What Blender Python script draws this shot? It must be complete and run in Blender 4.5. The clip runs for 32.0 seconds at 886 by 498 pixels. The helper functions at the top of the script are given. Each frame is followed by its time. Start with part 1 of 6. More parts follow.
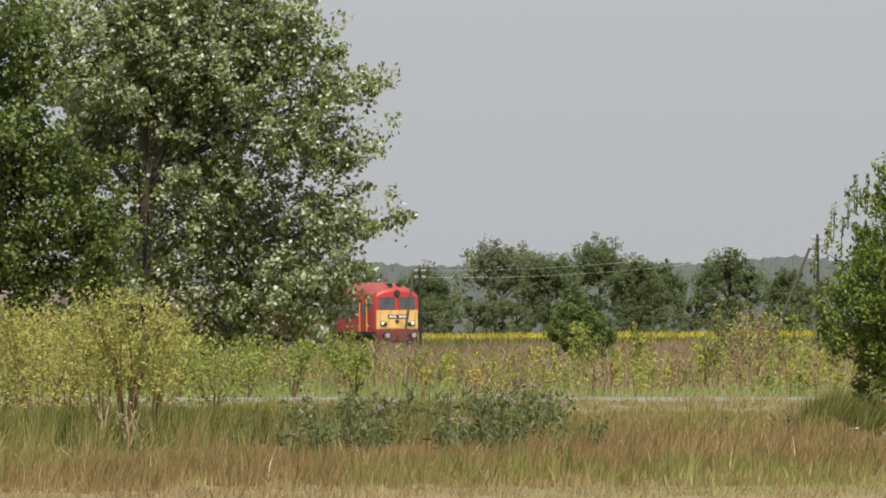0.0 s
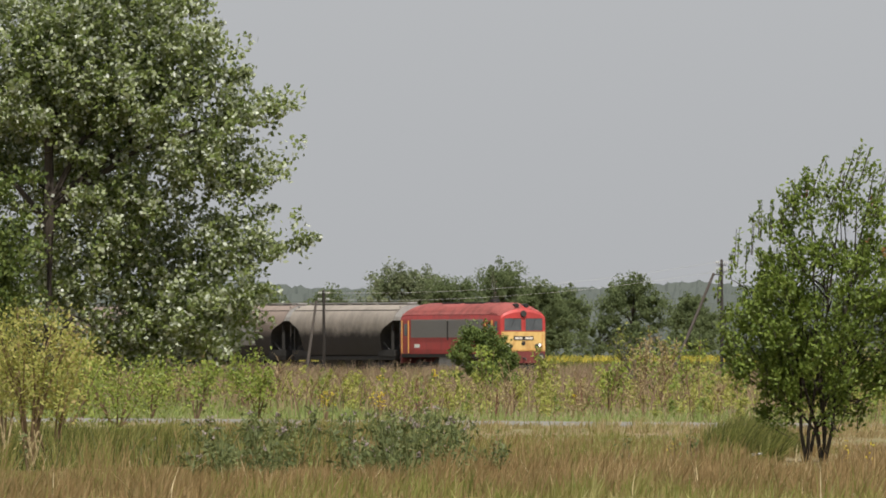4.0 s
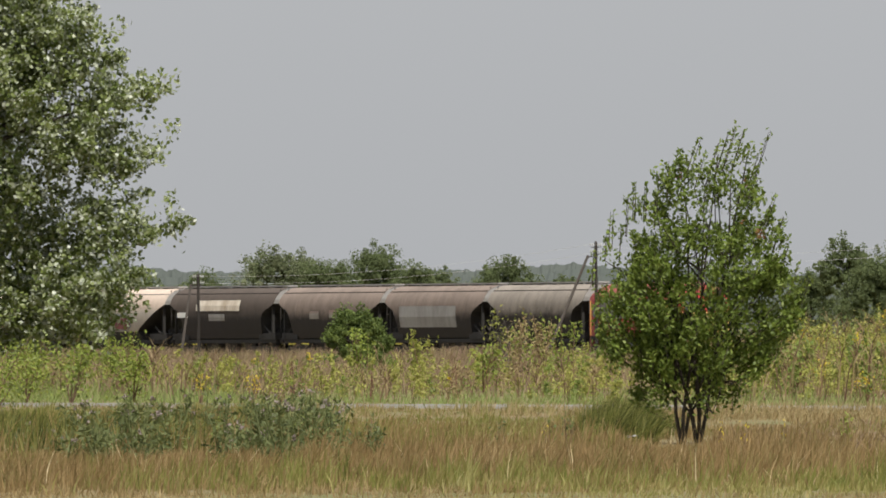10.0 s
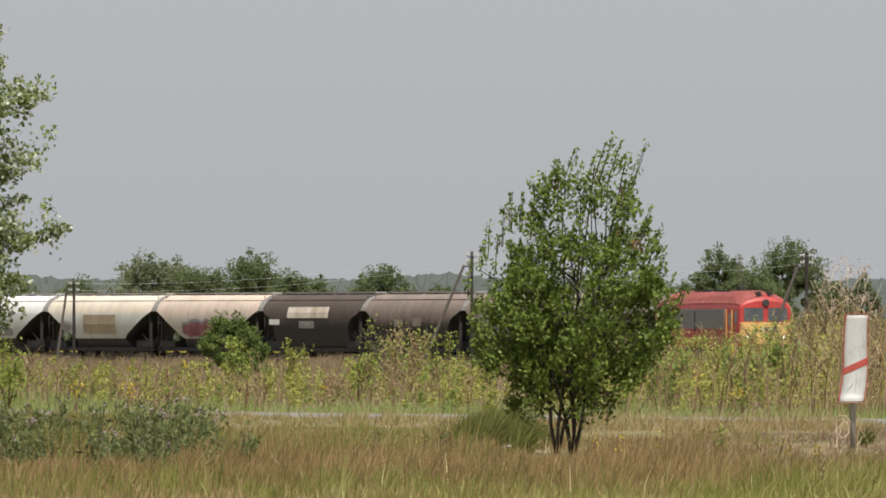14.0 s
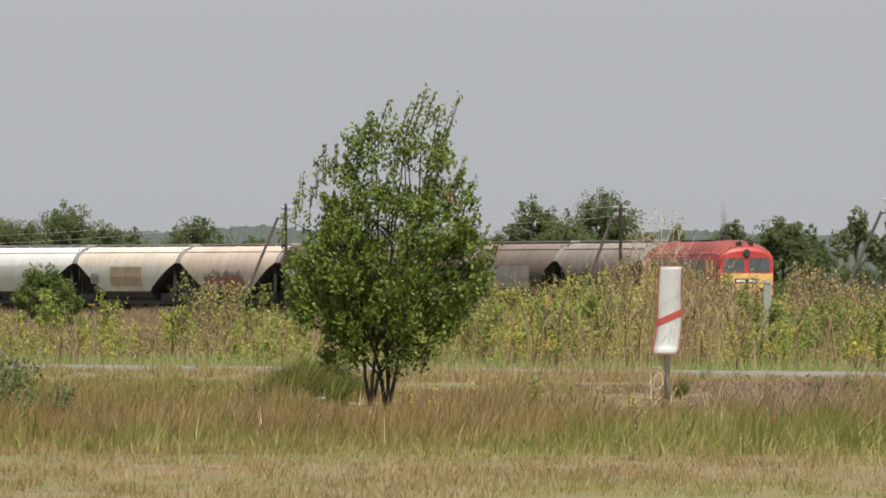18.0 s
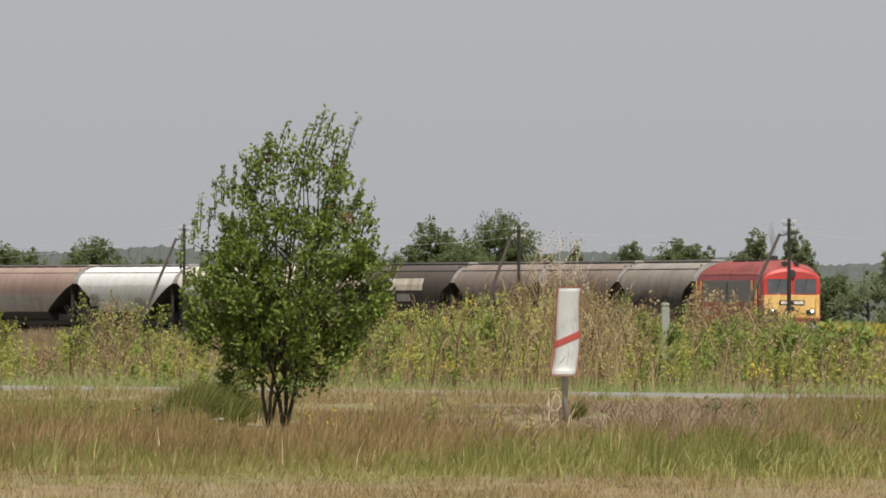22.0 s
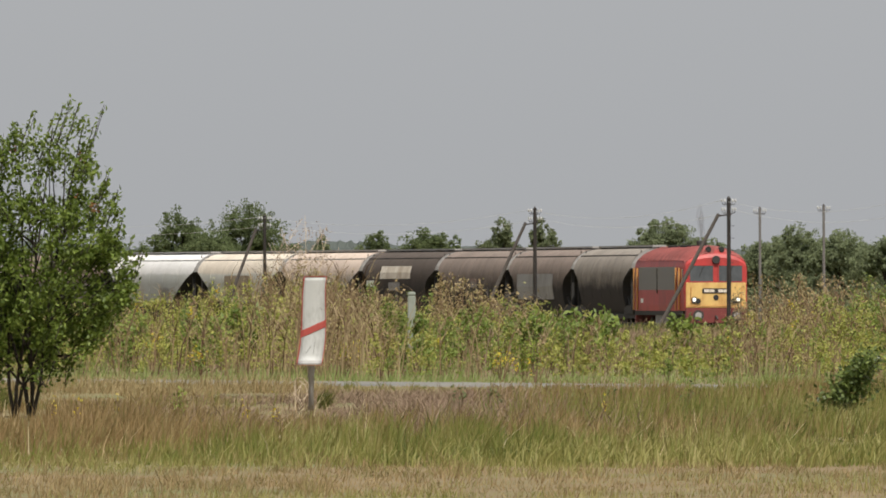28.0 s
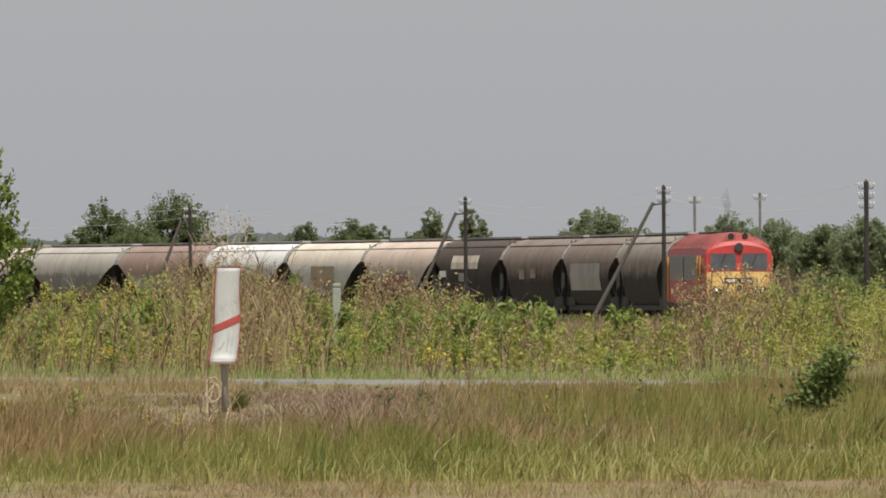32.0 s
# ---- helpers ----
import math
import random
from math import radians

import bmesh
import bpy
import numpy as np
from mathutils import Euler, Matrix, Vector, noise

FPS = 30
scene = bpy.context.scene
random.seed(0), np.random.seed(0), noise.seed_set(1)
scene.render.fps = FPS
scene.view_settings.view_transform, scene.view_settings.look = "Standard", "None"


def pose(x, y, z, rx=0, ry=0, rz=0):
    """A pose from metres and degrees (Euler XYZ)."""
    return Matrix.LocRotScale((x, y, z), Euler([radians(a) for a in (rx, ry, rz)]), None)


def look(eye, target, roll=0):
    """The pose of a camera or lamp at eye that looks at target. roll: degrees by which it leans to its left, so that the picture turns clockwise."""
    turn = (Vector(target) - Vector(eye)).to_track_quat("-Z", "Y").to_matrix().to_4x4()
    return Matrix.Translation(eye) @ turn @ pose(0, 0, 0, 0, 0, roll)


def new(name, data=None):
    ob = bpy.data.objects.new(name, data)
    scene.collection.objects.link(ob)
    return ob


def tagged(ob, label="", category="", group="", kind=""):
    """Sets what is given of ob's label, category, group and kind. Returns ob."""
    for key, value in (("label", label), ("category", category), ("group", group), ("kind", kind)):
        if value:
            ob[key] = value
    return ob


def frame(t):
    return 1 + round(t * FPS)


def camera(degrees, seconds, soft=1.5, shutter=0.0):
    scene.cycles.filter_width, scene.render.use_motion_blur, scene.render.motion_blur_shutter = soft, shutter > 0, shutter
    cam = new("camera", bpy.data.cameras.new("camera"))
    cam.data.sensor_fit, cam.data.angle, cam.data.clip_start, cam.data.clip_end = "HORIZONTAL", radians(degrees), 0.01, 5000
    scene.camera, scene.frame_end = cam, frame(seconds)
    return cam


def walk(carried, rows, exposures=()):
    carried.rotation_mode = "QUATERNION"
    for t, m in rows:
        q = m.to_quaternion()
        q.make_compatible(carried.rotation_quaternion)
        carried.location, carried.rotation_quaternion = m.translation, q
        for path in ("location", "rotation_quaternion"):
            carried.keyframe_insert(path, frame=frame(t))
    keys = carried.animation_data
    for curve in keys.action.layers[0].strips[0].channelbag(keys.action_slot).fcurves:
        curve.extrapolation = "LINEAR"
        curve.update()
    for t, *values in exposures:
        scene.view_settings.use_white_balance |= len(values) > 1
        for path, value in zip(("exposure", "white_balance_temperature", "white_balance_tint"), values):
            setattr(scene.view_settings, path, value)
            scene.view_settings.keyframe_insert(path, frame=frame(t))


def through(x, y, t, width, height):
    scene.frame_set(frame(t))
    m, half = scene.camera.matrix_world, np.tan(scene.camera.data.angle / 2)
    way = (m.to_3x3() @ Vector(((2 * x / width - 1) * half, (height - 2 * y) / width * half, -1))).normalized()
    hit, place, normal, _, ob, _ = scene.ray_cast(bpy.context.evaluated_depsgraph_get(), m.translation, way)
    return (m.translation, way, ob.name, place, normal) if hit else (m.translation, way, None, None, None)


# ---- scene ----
# The camera stands at the world's origin and looks along +y with a very long lens.
LENS = 3.5560
K = 25250.0          # long-lens unit: an angle of 1/K radians
EYE = 1.21           # eye height above the mown grass

cam = camera(LENS, 32.0, soft=1.8)


def aim(turn, tilt, lean, step=0.0):
    """Camera pose: turn to the right, tilt up and lean, in degrees; step: metres moved forward, in place of a lens
    zoom.
    """
    return pose(step * math.sin(radians(2.3)), step * math.cos(radians(2.3)), EYE, 90 + tilt, 0, -turn) @ pose(0, 0, 0, 0, 0, -lean)


AIM = [
    (0.0, -1.5033, 0.2996, 0.512),
    (0.5, -1.4501, 0.2932, 0.333),
    (1.0, -1.2832, 0.3094, 0.189),
    (1.5, -1.0973, 0.3237, 0.507),
    (2.0, -1.1627, 0.3537, 0.352),
    (2.5, -1.1818, 0.3736, 0.275),
    (3.0, -1.1920, 0.3884, 0.134),
    (3.5, -1.1678, 0.4009, 0.051),
    (4.0, -1.1182, 0.3896, 0.086),
    (4.5, -0.9286, 0.4011, 0.070),
    (6.5, -0.8469, 0.4276, 0.429),
    (7.0, -0.8029, 0.2414, 0.223),
    (7.5, -0.7697, 0.2568, 0.153),
    (8.0, -0.7400, 0.2448, 0.049),
    (8.5, -0.7244, 0.2551, 0.072),
    (9.0, -0.6928, 0.3806, 0.081),
    (9.5, -0.6642, 0.3244, 0.133),
    (10.0, -0.6137, 0.3192, 0.295),
    (10.5, -0.4986, 0.3229, 0.262),
    (11.0, -0.2875, 0.3185, 0.362),
    (11.5, -0.2447, 0.3076, -0.010),
    (12.0, -0.1776, 0.3092, -0.190),
    (12.5, -0.1249, 0.3113, -0.187),
    (13.0, -0.1415, 0.3292, -0.113),
    (13.5, -0.1396, 0.3557, -0.122),
    (15.5, 0.1281, 0.3328, 0.011),
    (16.0, 0.3235, 0.2336, -0.022),
    (16.5, 0.4157, 0.1962, 0.132),
    (17.0, 0.4995, 0.1726, 0.120),
    (17.5, 0.5703, 0.1606, -0.077),
    (18.0, 0.6312, 0.1636, -0.009),
    (18.5, 0.7115, 0.1492, -0.244),
    (19.0, 0.8175, 0.1432, -0.353),
    (19.5, 0.9219, 0.1142, -0.334),
    (20.0, 1.0299, 0.1110, -0.419),
    (20.5, 1.1166, 0.3035, -0.499),
    (21.0, 1.1741, 0.1535, -0.214),
    (21.5, 1.0831, 0.1876, -0.228),
    (22.0, 1.0394, 0.2495, -0.134),
    (22.5, 1.0623, 0.2996, -0.009),
    (23.0, 1.1273, 0.3168, -0.000),
    (23.5, 1.3934, 0.2991, -0.145),
    (24.0, 1.6072, 0.2927, -0.075),
    (24.5, 1.7616, 0.2799, -0.085),
    (25.0, 1.8753, 0.1761, 0.087),
    (25.5, 1.8999, 0.1894, -0.004),
    (27.5, 2.0279, 0.1916, 0.024),
    (28.0, 2.0594, 0.2079, -0.009),
    (28.5, 2.0475, 0.2267, -0.006),
    (29.0, 2.1308, 0.2466, -0.109),
    (29.5, 2.2319, 0.2331, 0.059),
    (30.0, 2.3066, 0.2169, -0.082),
    (30.5, 2.2972, 0.1232, 0.317),
    (31.0, 2.3212, 0.1190, 0.193),
    (31.5, 2.3348, 0.1045, 0.200),
    (32.0, 2.3403, 0.1744, 0.216),
]


# forward move fitted to the view, imitating a lens zoom after 30 s
def stride(t):
    u = min(max(t - 30.0, 0.0), 1.0)
    return 13.0 * u * u * (3 - 2 * u)


walk(cam, [(t, aim(a, b, c, stride(t))) for t, a, b, c in AIM], [(0.0, 0.42), (3.0, 0.32), (9.0, 0.28), (19.0, 0.33), (21.5, 0.26), (24.5, 0.19), (28.0, 0.16), (30.0, 0.15), (32.0, 0.14)])

# ---- sky and sun ----
SUN_FROM = Vector((0.26, -0.92, 1.6)).normalized()
world = bpy.data.worlds.new("sky")
scene.world = world
world.use_nodes = True
wn, wl = world.node_tree.nodes, world.node_tree.links
sky = wn.new("ShaderNodeTexSky")
sky.sky_type = "NISHITA"
sky.sun_disc = False
sky.sun_elevation = math.asin(SUN_FROM.z)
sky.sun_rotation = math.atan2(SUN_FROM.x, SUN_FROM.y)
sky.air_density, sky.dust_density, sky.ozone_density = 1.0, 3.0, 1.5
pale = wn.new("ShaderNodeHueSaturation")
pale.inputs["Saturation"].default_value = 0.35
wl.new(sky.outputs[0], pale.inputs["Color"])
veil = wn.new("ShaderNodeMix")
veil.data_type = "RGBA"
veil.inputs[0].default_value = 0.72
veil.inputs[7].default_value = (4.60, 4.72, 4.92, 1)
wl.new(pale.outputs[0], veil.inputs[6])
wl.new(veil.outputs[2], wn["Background"].inputs["Color"])
wn["Background"].inputs["Strength"].default_value = 0.1
sun = new("sun", bpy.data.lights.new("sun", "SUN"))
sun.data.energy, sun.data.angle, sun.data.color = 4.7, radians(1.2), (1.0, 0.95, 0.86)
sun.matrix_basis = look(SUN_FROM * 200, (0, 0, 0))

RNG = np.random.default_rng(7)


# ---- materials ----
def ramp_colors(nodes, links, source, colors):
    r = nodes.new("ShaderNodeValToRGB")
    el = r.color_ramp.elements
    while len(el) < len(colors):
        el.new(0.5)
    for i, c in enumerate(colors):
        el[i].position = i / max(1, len(colors) - 1)
        el[i].color = (*c, 1)
    links.new(source, r.inputs[0])
    return r.outputs[0]


def mixed(nodes, links, fac, a, b, mode="MIX"):
    m = nodes.new("ShaderNodeMix")
    m.data_type, m.blend_type = "RGBA", mode
    for sock, val in ((0, fac), (6, a), (7, b)):
        if isinstance(val, (int, float)):
            m.inputs[sock].default_value = val
        elif isinstance(val, tuple):
            m.inputs[sock].default_value = (*val, 1)
        else:
            links.new(val, m.inputs[sock])
    return m.outputs[2]


def noise_tex(nodes, links, scale, detail=4.0, rough=0.6, coord="Object", stretch=None, shift=0.0):
    tc = nodes.new("ShaderNodeTexCoord")
    out = tc.outputs[coord]
    if stretch:
        mp = nodes.new("ShaderNodeMapping")
        mp.inputs["Scale"].default_value = stretch
        mp.inputs["Location"].default_value = (shift, shift, 0)
        links.new(out, mp.inputs[0])
        out = mp.outputs[0]
    n = nodes.new("ShaderNodeTexNoise")
    n.inputs["Scale"].default_value, n.inputs["Detail"].default_value = scale, detail
    n.inputs["Roughness"].default_value = rough
    links.new(out, n.inputs["Vector"])
    return n.outputs["Fac"]


def fresh(name, rough=0.7, metal=0.0, spec=0.4):
    m = bpy.data.materials.new(name)
    m.use_nodes = True
    b = m.node_tree.nodes["Principled BSDF"]
    b.inputs["Roughness"].default_value, b.inputs["Metallic"].default_value = rough, metal
    b.inputs["Specular IOR Level"].default_value = spec
    return m, m.node_tree.nodes, m.node_tree.links, b


def add_bump(nodes, links, b, fac, strength, dist):
    bp = nodes.new("ShaderNodeBump")
    bp.inputs["Strength"].default_value, bp.inputs["Distance"].default_value = strength, dist
    links.new(fac, bp.inputs["Height"])
    links.new(bp.outputs[0], b.inputs["Normal"])


def surface(name, colors, scale=3.0, rough=0.7, metal=0.0, bump=0.2, dist=0.02, grime=None, grime_scale=0.8, spec=0.4):
    """A solid surface: colour by noise, a second layer of stains, fine relief."""
    m, n, l, b = fresh(name, rough, metal, spec)
    fine = noise_tex(n, l, scale)
    col = ramp_colors(n, l, fine, colors)
    if grime:
        patch = noise_tex(n, l, grime_scale, 6.0, 0.7, stretch=(1, 1, 0.35))
        gate = n.new("ShaderNodeMapRange")
        gate.inputs[1].default_value, gate.inputs[2].default_value = 0.45, 0.7
        l.new(patch, gate.inputs[0])
        col = mixed(n, l, gate.outputs[0], col, grime)
    l.new(col, b.inputs["Base Color"])
    add_bump(n, l, b, fine, bump, dist)
    return m


def leafy(name, colors, rough=0.55, through=0.35, patch=0.25, scale=0.6, spec=0.35, clump=0.0, grain=3.0):
    """Leaves and blades: a colour for each leaf, drifts of tone over the plant, light through the blade."""
    m, n, l, b = fresh(name, rough, 0.0, spec)
    geo = n.new("ShaderNodeNewGeometry")
    pick = geo.outputs["Random Per Island"]
    if clump:
        # neighbours share their colour: patches a stride wide and tufts a hand wide
        own = n.new("ShaderNodeMath")
        own.operation = "MULTIPLY"
        own.inputs[1].default_value = 1.0 - clump
        l.new(pick, own.inputs[0])
        pick = own.outputs[0]
        for size, share, seed in ((grain, 0.5, 0.0), (grain * 0.24, 0.5, 31.0)):
            place = noise_tex(n, l, size, 1.0, 0.5, stretch=(1.0, 0.16, 0.15), shift=seed)
            span = n.new("ShaderNodeMapRange")
            span.inputs[1].default_value, span.inputs[2].default_value = 0.32, 0.68
            span.inputs[4].default_value = clump * share
            l.new(place, span.inputs[0])
            add = n.new("ShaderNodeMath")
            l.new(pick, add.inputs[0])
            l.new(span.outputs[0], add.inputs[1])
            pick = add.outputs[0]
    col = ramp_colors(n, l, pick, colors)
    drift = noise_tex(n, l, scale, 3.0)
    tone = ramp_colors(n, l, drift, [(1 - patch,) * 3, (1 + patch,) * 3])
    col = mixed(n, l, 1.0, col, tone, "MULTIPLY")
    l.new(col, b.inputs["Base Color"])
    if through:
        tr = n.new("ShaderNodeBsdfTranslucent")
        l.new(col, tr.inputs[0])
        ms = n.new("ShaderNodeMixShader")
        ms.inputs[0].default_value = through
        l.new(b.outputs[0], ms.inputs[1])
        l.new(tr.outputs[0], ms.inputs[2])
        l.new(ms.outputs[0], n["Material Output"].inputs[0])
    return m


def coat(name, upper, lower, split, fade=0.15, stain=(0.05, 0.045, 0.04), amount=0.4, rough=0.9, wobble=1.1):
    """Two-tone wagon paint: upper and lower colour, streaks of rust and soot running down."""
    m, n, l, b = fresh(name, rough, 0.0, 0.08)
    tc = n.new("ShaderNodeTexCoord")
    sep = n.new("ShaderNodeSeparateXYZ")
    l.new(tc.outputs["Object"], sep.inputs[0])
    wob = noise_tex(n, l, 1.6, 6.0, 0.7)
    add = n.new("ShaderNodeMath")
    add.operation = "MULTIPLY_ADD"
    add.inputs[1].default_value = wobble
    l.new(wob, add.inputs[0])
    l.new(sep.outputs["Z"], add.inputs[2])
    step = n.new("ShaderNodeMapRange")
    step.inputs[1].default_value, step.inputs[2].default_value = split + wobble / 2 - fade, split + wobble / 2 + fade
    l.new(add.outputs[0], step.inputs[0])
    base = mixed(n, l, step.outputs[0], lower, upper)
    streak = noise_tex(n, l, 0.8, 3.5, 0.6, stretch=(0.8, 0.8, 0.35))
    gate = n.new("ShaderNodeMapRange")
    gate.inputs[1].default_value, gate.inputs[2].default_value = 0.42, 0.72
    gate.inputs[4].default_value = amount
    l.new(streak, gate.inputs[0])
    base = mixed(n, l, gate.outputs[0], base, stain)
    fine = noise_tex(n, l, 14.0, 3.0)
    base = mixed(n, l, 0.5, base, ramp_colors(n, l, fine, [(0.55,) * 3, (1.4,) * 3]), "MULTIPLY")
    l.new(base, b.inputs["Base Color"])
    add_bump(n, l, b, streak, 0.06, 0.03)
    return m


M_SOIL = surface("soil_and_straw", [(0.09, 0.064, 0.034), (0.18, 0.13, 0.065), (0.25, 0.19, 0.10)], 1.5, 0.95, bump=0.6, dist=0.05, grime=(0.10, 0.13, 0.035), grime_scale=0.12)
M_ROAD = surface("worn_asphalt", [(0.155, 0.148, 0.13), (0.215, 0.205, 0.18)], 6.0, 0.95, grime=(0.11, 0.11, 0.105), grime_scale=0.3)
M_BALLAST = surface("ballast_stone", [(0.10, 0.085, 0.07), (0.25, 0.22, 0.19)], 9.0, 0.95, bump=0.8, dist=0.05)
M_STEEL = surface("rail_steel", [(0.12, 0.07, 0.045), (0.2, 0.13, 0.09)], 4.0, 0.5, 0.6)
M_SLEEPER = surface("sleeper_wood", [(0.05, 0.04, 0.03), (0.11, 0.085, 0.06)], 5.0, 0.9)
M_STRAW = leafy("straw_blades", [(0.13, 0.14, 0.05), (0.195, 0.185, 0.07), (0.23, 0.185, 0.078), (0.24, 0.16, 0.078), (0.315, 0.23, 0.11), (0.37, 0.285, 0.143), (0.45, 0.37, 0.20)], 0.7, 0.3, 0.2, 0.35, clump=0.5, grain=3.5)
M_BROWN = leafy("brown_blades", [(0.11, 0.12, 0.038), (0.16, 0.148, 0.046), (0.16, 0.112, 0.045), (0.215, 0.143, 0.06), (0.27, 0.188, 0.084), (0.32, 0.243, 0.115), (0.44, 0.36, 0.195)], 0.7, 0.3, 0.25, 0.4, clump=0.5, grain=3.0)
M_DEAD = leafy("dead_blades", [(0.10, 0.065, 0.045), (0.17, 0.115, 0.08), (0.22, 0.15, 0.105), (0.27, 0.195, 0.135), (0.40, 0.32, 0.22)], 0.75, 0.25, 0.2, 0.5, clump=0.35, grain=5.0)
# darkest stops stand in for the shaded gaps between blades
M_GRASS = leafy("grass_blades", [(0.055, 0.063, 0.013), (0.088, 0.105, 0.02), (0.148, 0.172, 0.033), (0.19, 0.188, 0.048), (0.23, 0.19, 0.065), (0.32, 0.31, 0.115), (0.45, 0.42, 0.21)], 0.6, 0.35, 0.25, 0.4, clump=0.5, grain=3.0)
M_DARKGRASS = leafy("lush_and_shaded_blades", [(0.035, 0.042, 0.007), (0.06, 0.07, 0.012), (0.10, 0.115, 0.02), (0.15, 0.155, 0.035), (0.26, 0.24, 0.08)], 0.6, 0.3, 0.25, 0.8)
M_VERGE = leafy("verge_blades", [(0.14, 0.20, 0.05), (0.21, 0.275, 0.08), (0.26, 0.31, 0.10), (0.17, 0.23, 0.06), (0.31, 0.31, 0.14)], 0.6, 0.35, 0.25, 0.3)
M_GOLD = leafy("goldenrod_leaves", [(0.09, 0.105, 0.024), (0.17, 0.195, 0.038), (0.25, 0.275, 0.055), (0.33, 0.345, 0.075), (0.39, 0.39, 0.11), (0.33, 0.29, 0.11), (0.24, 0.175, 0.075)], 0.6, 0.4, 0.25, 0.25, clump=0.4, grain=2.0)
M_NETTLE = leafy("broad_green_leaves", [(0.085, 0.13, 0.026), (0.14, 0.195, 0.04), (0.20, 0.26, 0.052), (0.27, 0.325, 0.075)], 0.55, 0.4, 0.25, 0.6, clump=0.3, grain=2.0)
M_OLIVE = leafy("yellowing_leaves", [(0.15, 0.16, 0.035), (0.235, 0.25, 0.055), (0.325, 0.33, 0.08), (0.39, 0.37, 0.11), (0.33, 0.245, 0.10), (0.22, 0.15, 0.07)], 0.65, 0.4, 0.25, 0.8, clump=0.4, grain=2.0)
M_LUSH = leafy("fresh_leaves", [(0.10, 0.14, 0.024), (0.17, 0.22, 0.04), (0.27, 0.325, 0.06), (0.37, 0.41, 0.10)], 0.5, 0.4, 0.25, 0.5, clump=0.3, grain=2.0)
M_DRYLEAF = leafy("withered_leaves", [(0.22, 0.16, 0.08), (0.35, 0.265, 0.14), (0.29, 0.23, 0.105), (0.19, 0.13, 0.07), (0.27, 0.25, 0.10), (0.42, 0.335, 0.20)], 0.7, 0.3, 0.25, 0.4)
M_PALEBLADE = leafy("pale_green_blades", [(0.15, 0.155, 0.038), (0.23, 0.225, 0.06), (0.31, 0.28, 0.10), (0.42, 0.37, 0.18)], 0.6, 0.35, 0.2, 0.5, clump=0.4)
M_PALESTRAW = leafy("pale_straw_blades", [(0.34, 0.26, 0.13), (0.46, 0.37, 0.21), (0.55, 0.47, 0.30)], 0.6, 0.25, 0.2, 0.5)
M_BLEACHED = leafy("bleached_blades", [(0.19, 0.165, 0.068), (0.27, 0.21, 0.10), (0.34, 0.265, 0.14), (0.42, 0.34, 0.19)], 0.7, 0.3, 0.2, 0.5, clump=0.4)
M_YELLOW = leafy("yellow_blossom", [(0.50, 0.36, 0.02), (0.62, 0.48, 0.04), (0.40, 0.36, 0.03)], 0.6, 0.3, 0.2, 0.2)
M_FLOWERFIELD = leafy("flowering_field", [(0.15, 0.17, 0.035), (0.40, 0.33, 0.045), (0.50, 0.40, 0.05), (0.30, 0.27, 0.045), (0.18, 0.20, 0.035)], 0.7, 0.3, 0.35, 0.04)
M_FALLOW = leafy("fallow_weeds", [(0.175, 0.115, 0.085), (0.24, 0.165, 0.12), (0.20, 0.14, 0.09), (0.175, 0.165, 0.06), (0.29, 0.215, 0.145)], 0.8, 0.25, 0.3, 0.05)
M_THISTLE = leafy("thistle_leaves", [(0.065, 0.085, 0.03), (0.11, 0.135, 0.048), (0.16, 0.18, 0.065), (0.085, 0.105, 0.034)], 0.65, 0.3, 0.2, 0.6)
M_PURPLE = leafy("thistle_blossom", [(0.19, 0.15, 0.145), (0.27, 0.22, 0.215), (0.28, 0.245, 0.20)], 0.7, 0.2, 0.1, 1.0)
M_POPLAR = leafy("poplar_leaves", [(0.085, 0.125, 0.032), (0.16, 0.205, 0.055), (0.22, 0.265, 0.08), (0.13, 0.17, 0.045), (0.24, 0.28, 0.11), (0.35, 0.39, 0.23), (0.48, 0.515, 0.40), (0.62, 0.65, 0.58)], 0.42, 0.45, 0.25, 0.5, 0.5)
M_DARKTREE = leafy("dark_tree_leaves", [(0.045, 0.068, 0.016), (0.08, 0.115, 0.026), (0.12, 0.16, 0.036), (0.18, 0.22, 0.06)], 0.45, 0.35, 0.25, 0.5, 0.4)
M_PLUM = leafy("young_tree_leaves", [(0.075, 0.115, 0.018), (0.115, 0.165, 0.027), (0.16, 0.215, 0.038), (0.095, 0.14, 0.022), (0.22, 0.275, 0.06), (0.13, 0.18, 0.03)], 0.5, 0.42, 0.45, 2.6, 0.3)
M_BUSH = leafy("bush_leaves", [(0.055, 0.085, 0.02), (0.085, 0.125, 0.03), (0.12, 0.165, 0.04), (0.15, 0.195, 0.05)], 0.6, 0.35, 0.25, 0.6, 0.3)
M_REDLEAF = leafy("reddish_leaves", [(0.16, 0.05, 0.025), (0.24, 0.09, 0.035), (0.20, 0.14, 0.05)], 0.5, 0.35, 0.2, 1.0)
# leaves lightened and greyed: haze over the distance is put into the colour
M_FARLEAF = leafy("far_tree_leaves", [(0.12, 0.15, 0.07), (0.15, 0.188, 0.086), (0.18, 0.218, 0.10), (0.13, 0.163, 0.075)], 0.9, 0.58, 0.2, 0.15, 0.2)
# paler copy of the far leaves, with thicker haze painted into the colour
M_HAZYLEAF = leafy("haze_tinted_leaves", [(0.19, 0.222, 0.13), (0.225, 0.262, 0.15), (0.255, 0.295, 0.165), (0.20, 0.236, 0.135)], 0.9, 0.58, 0.2, 0.15, 0.2)
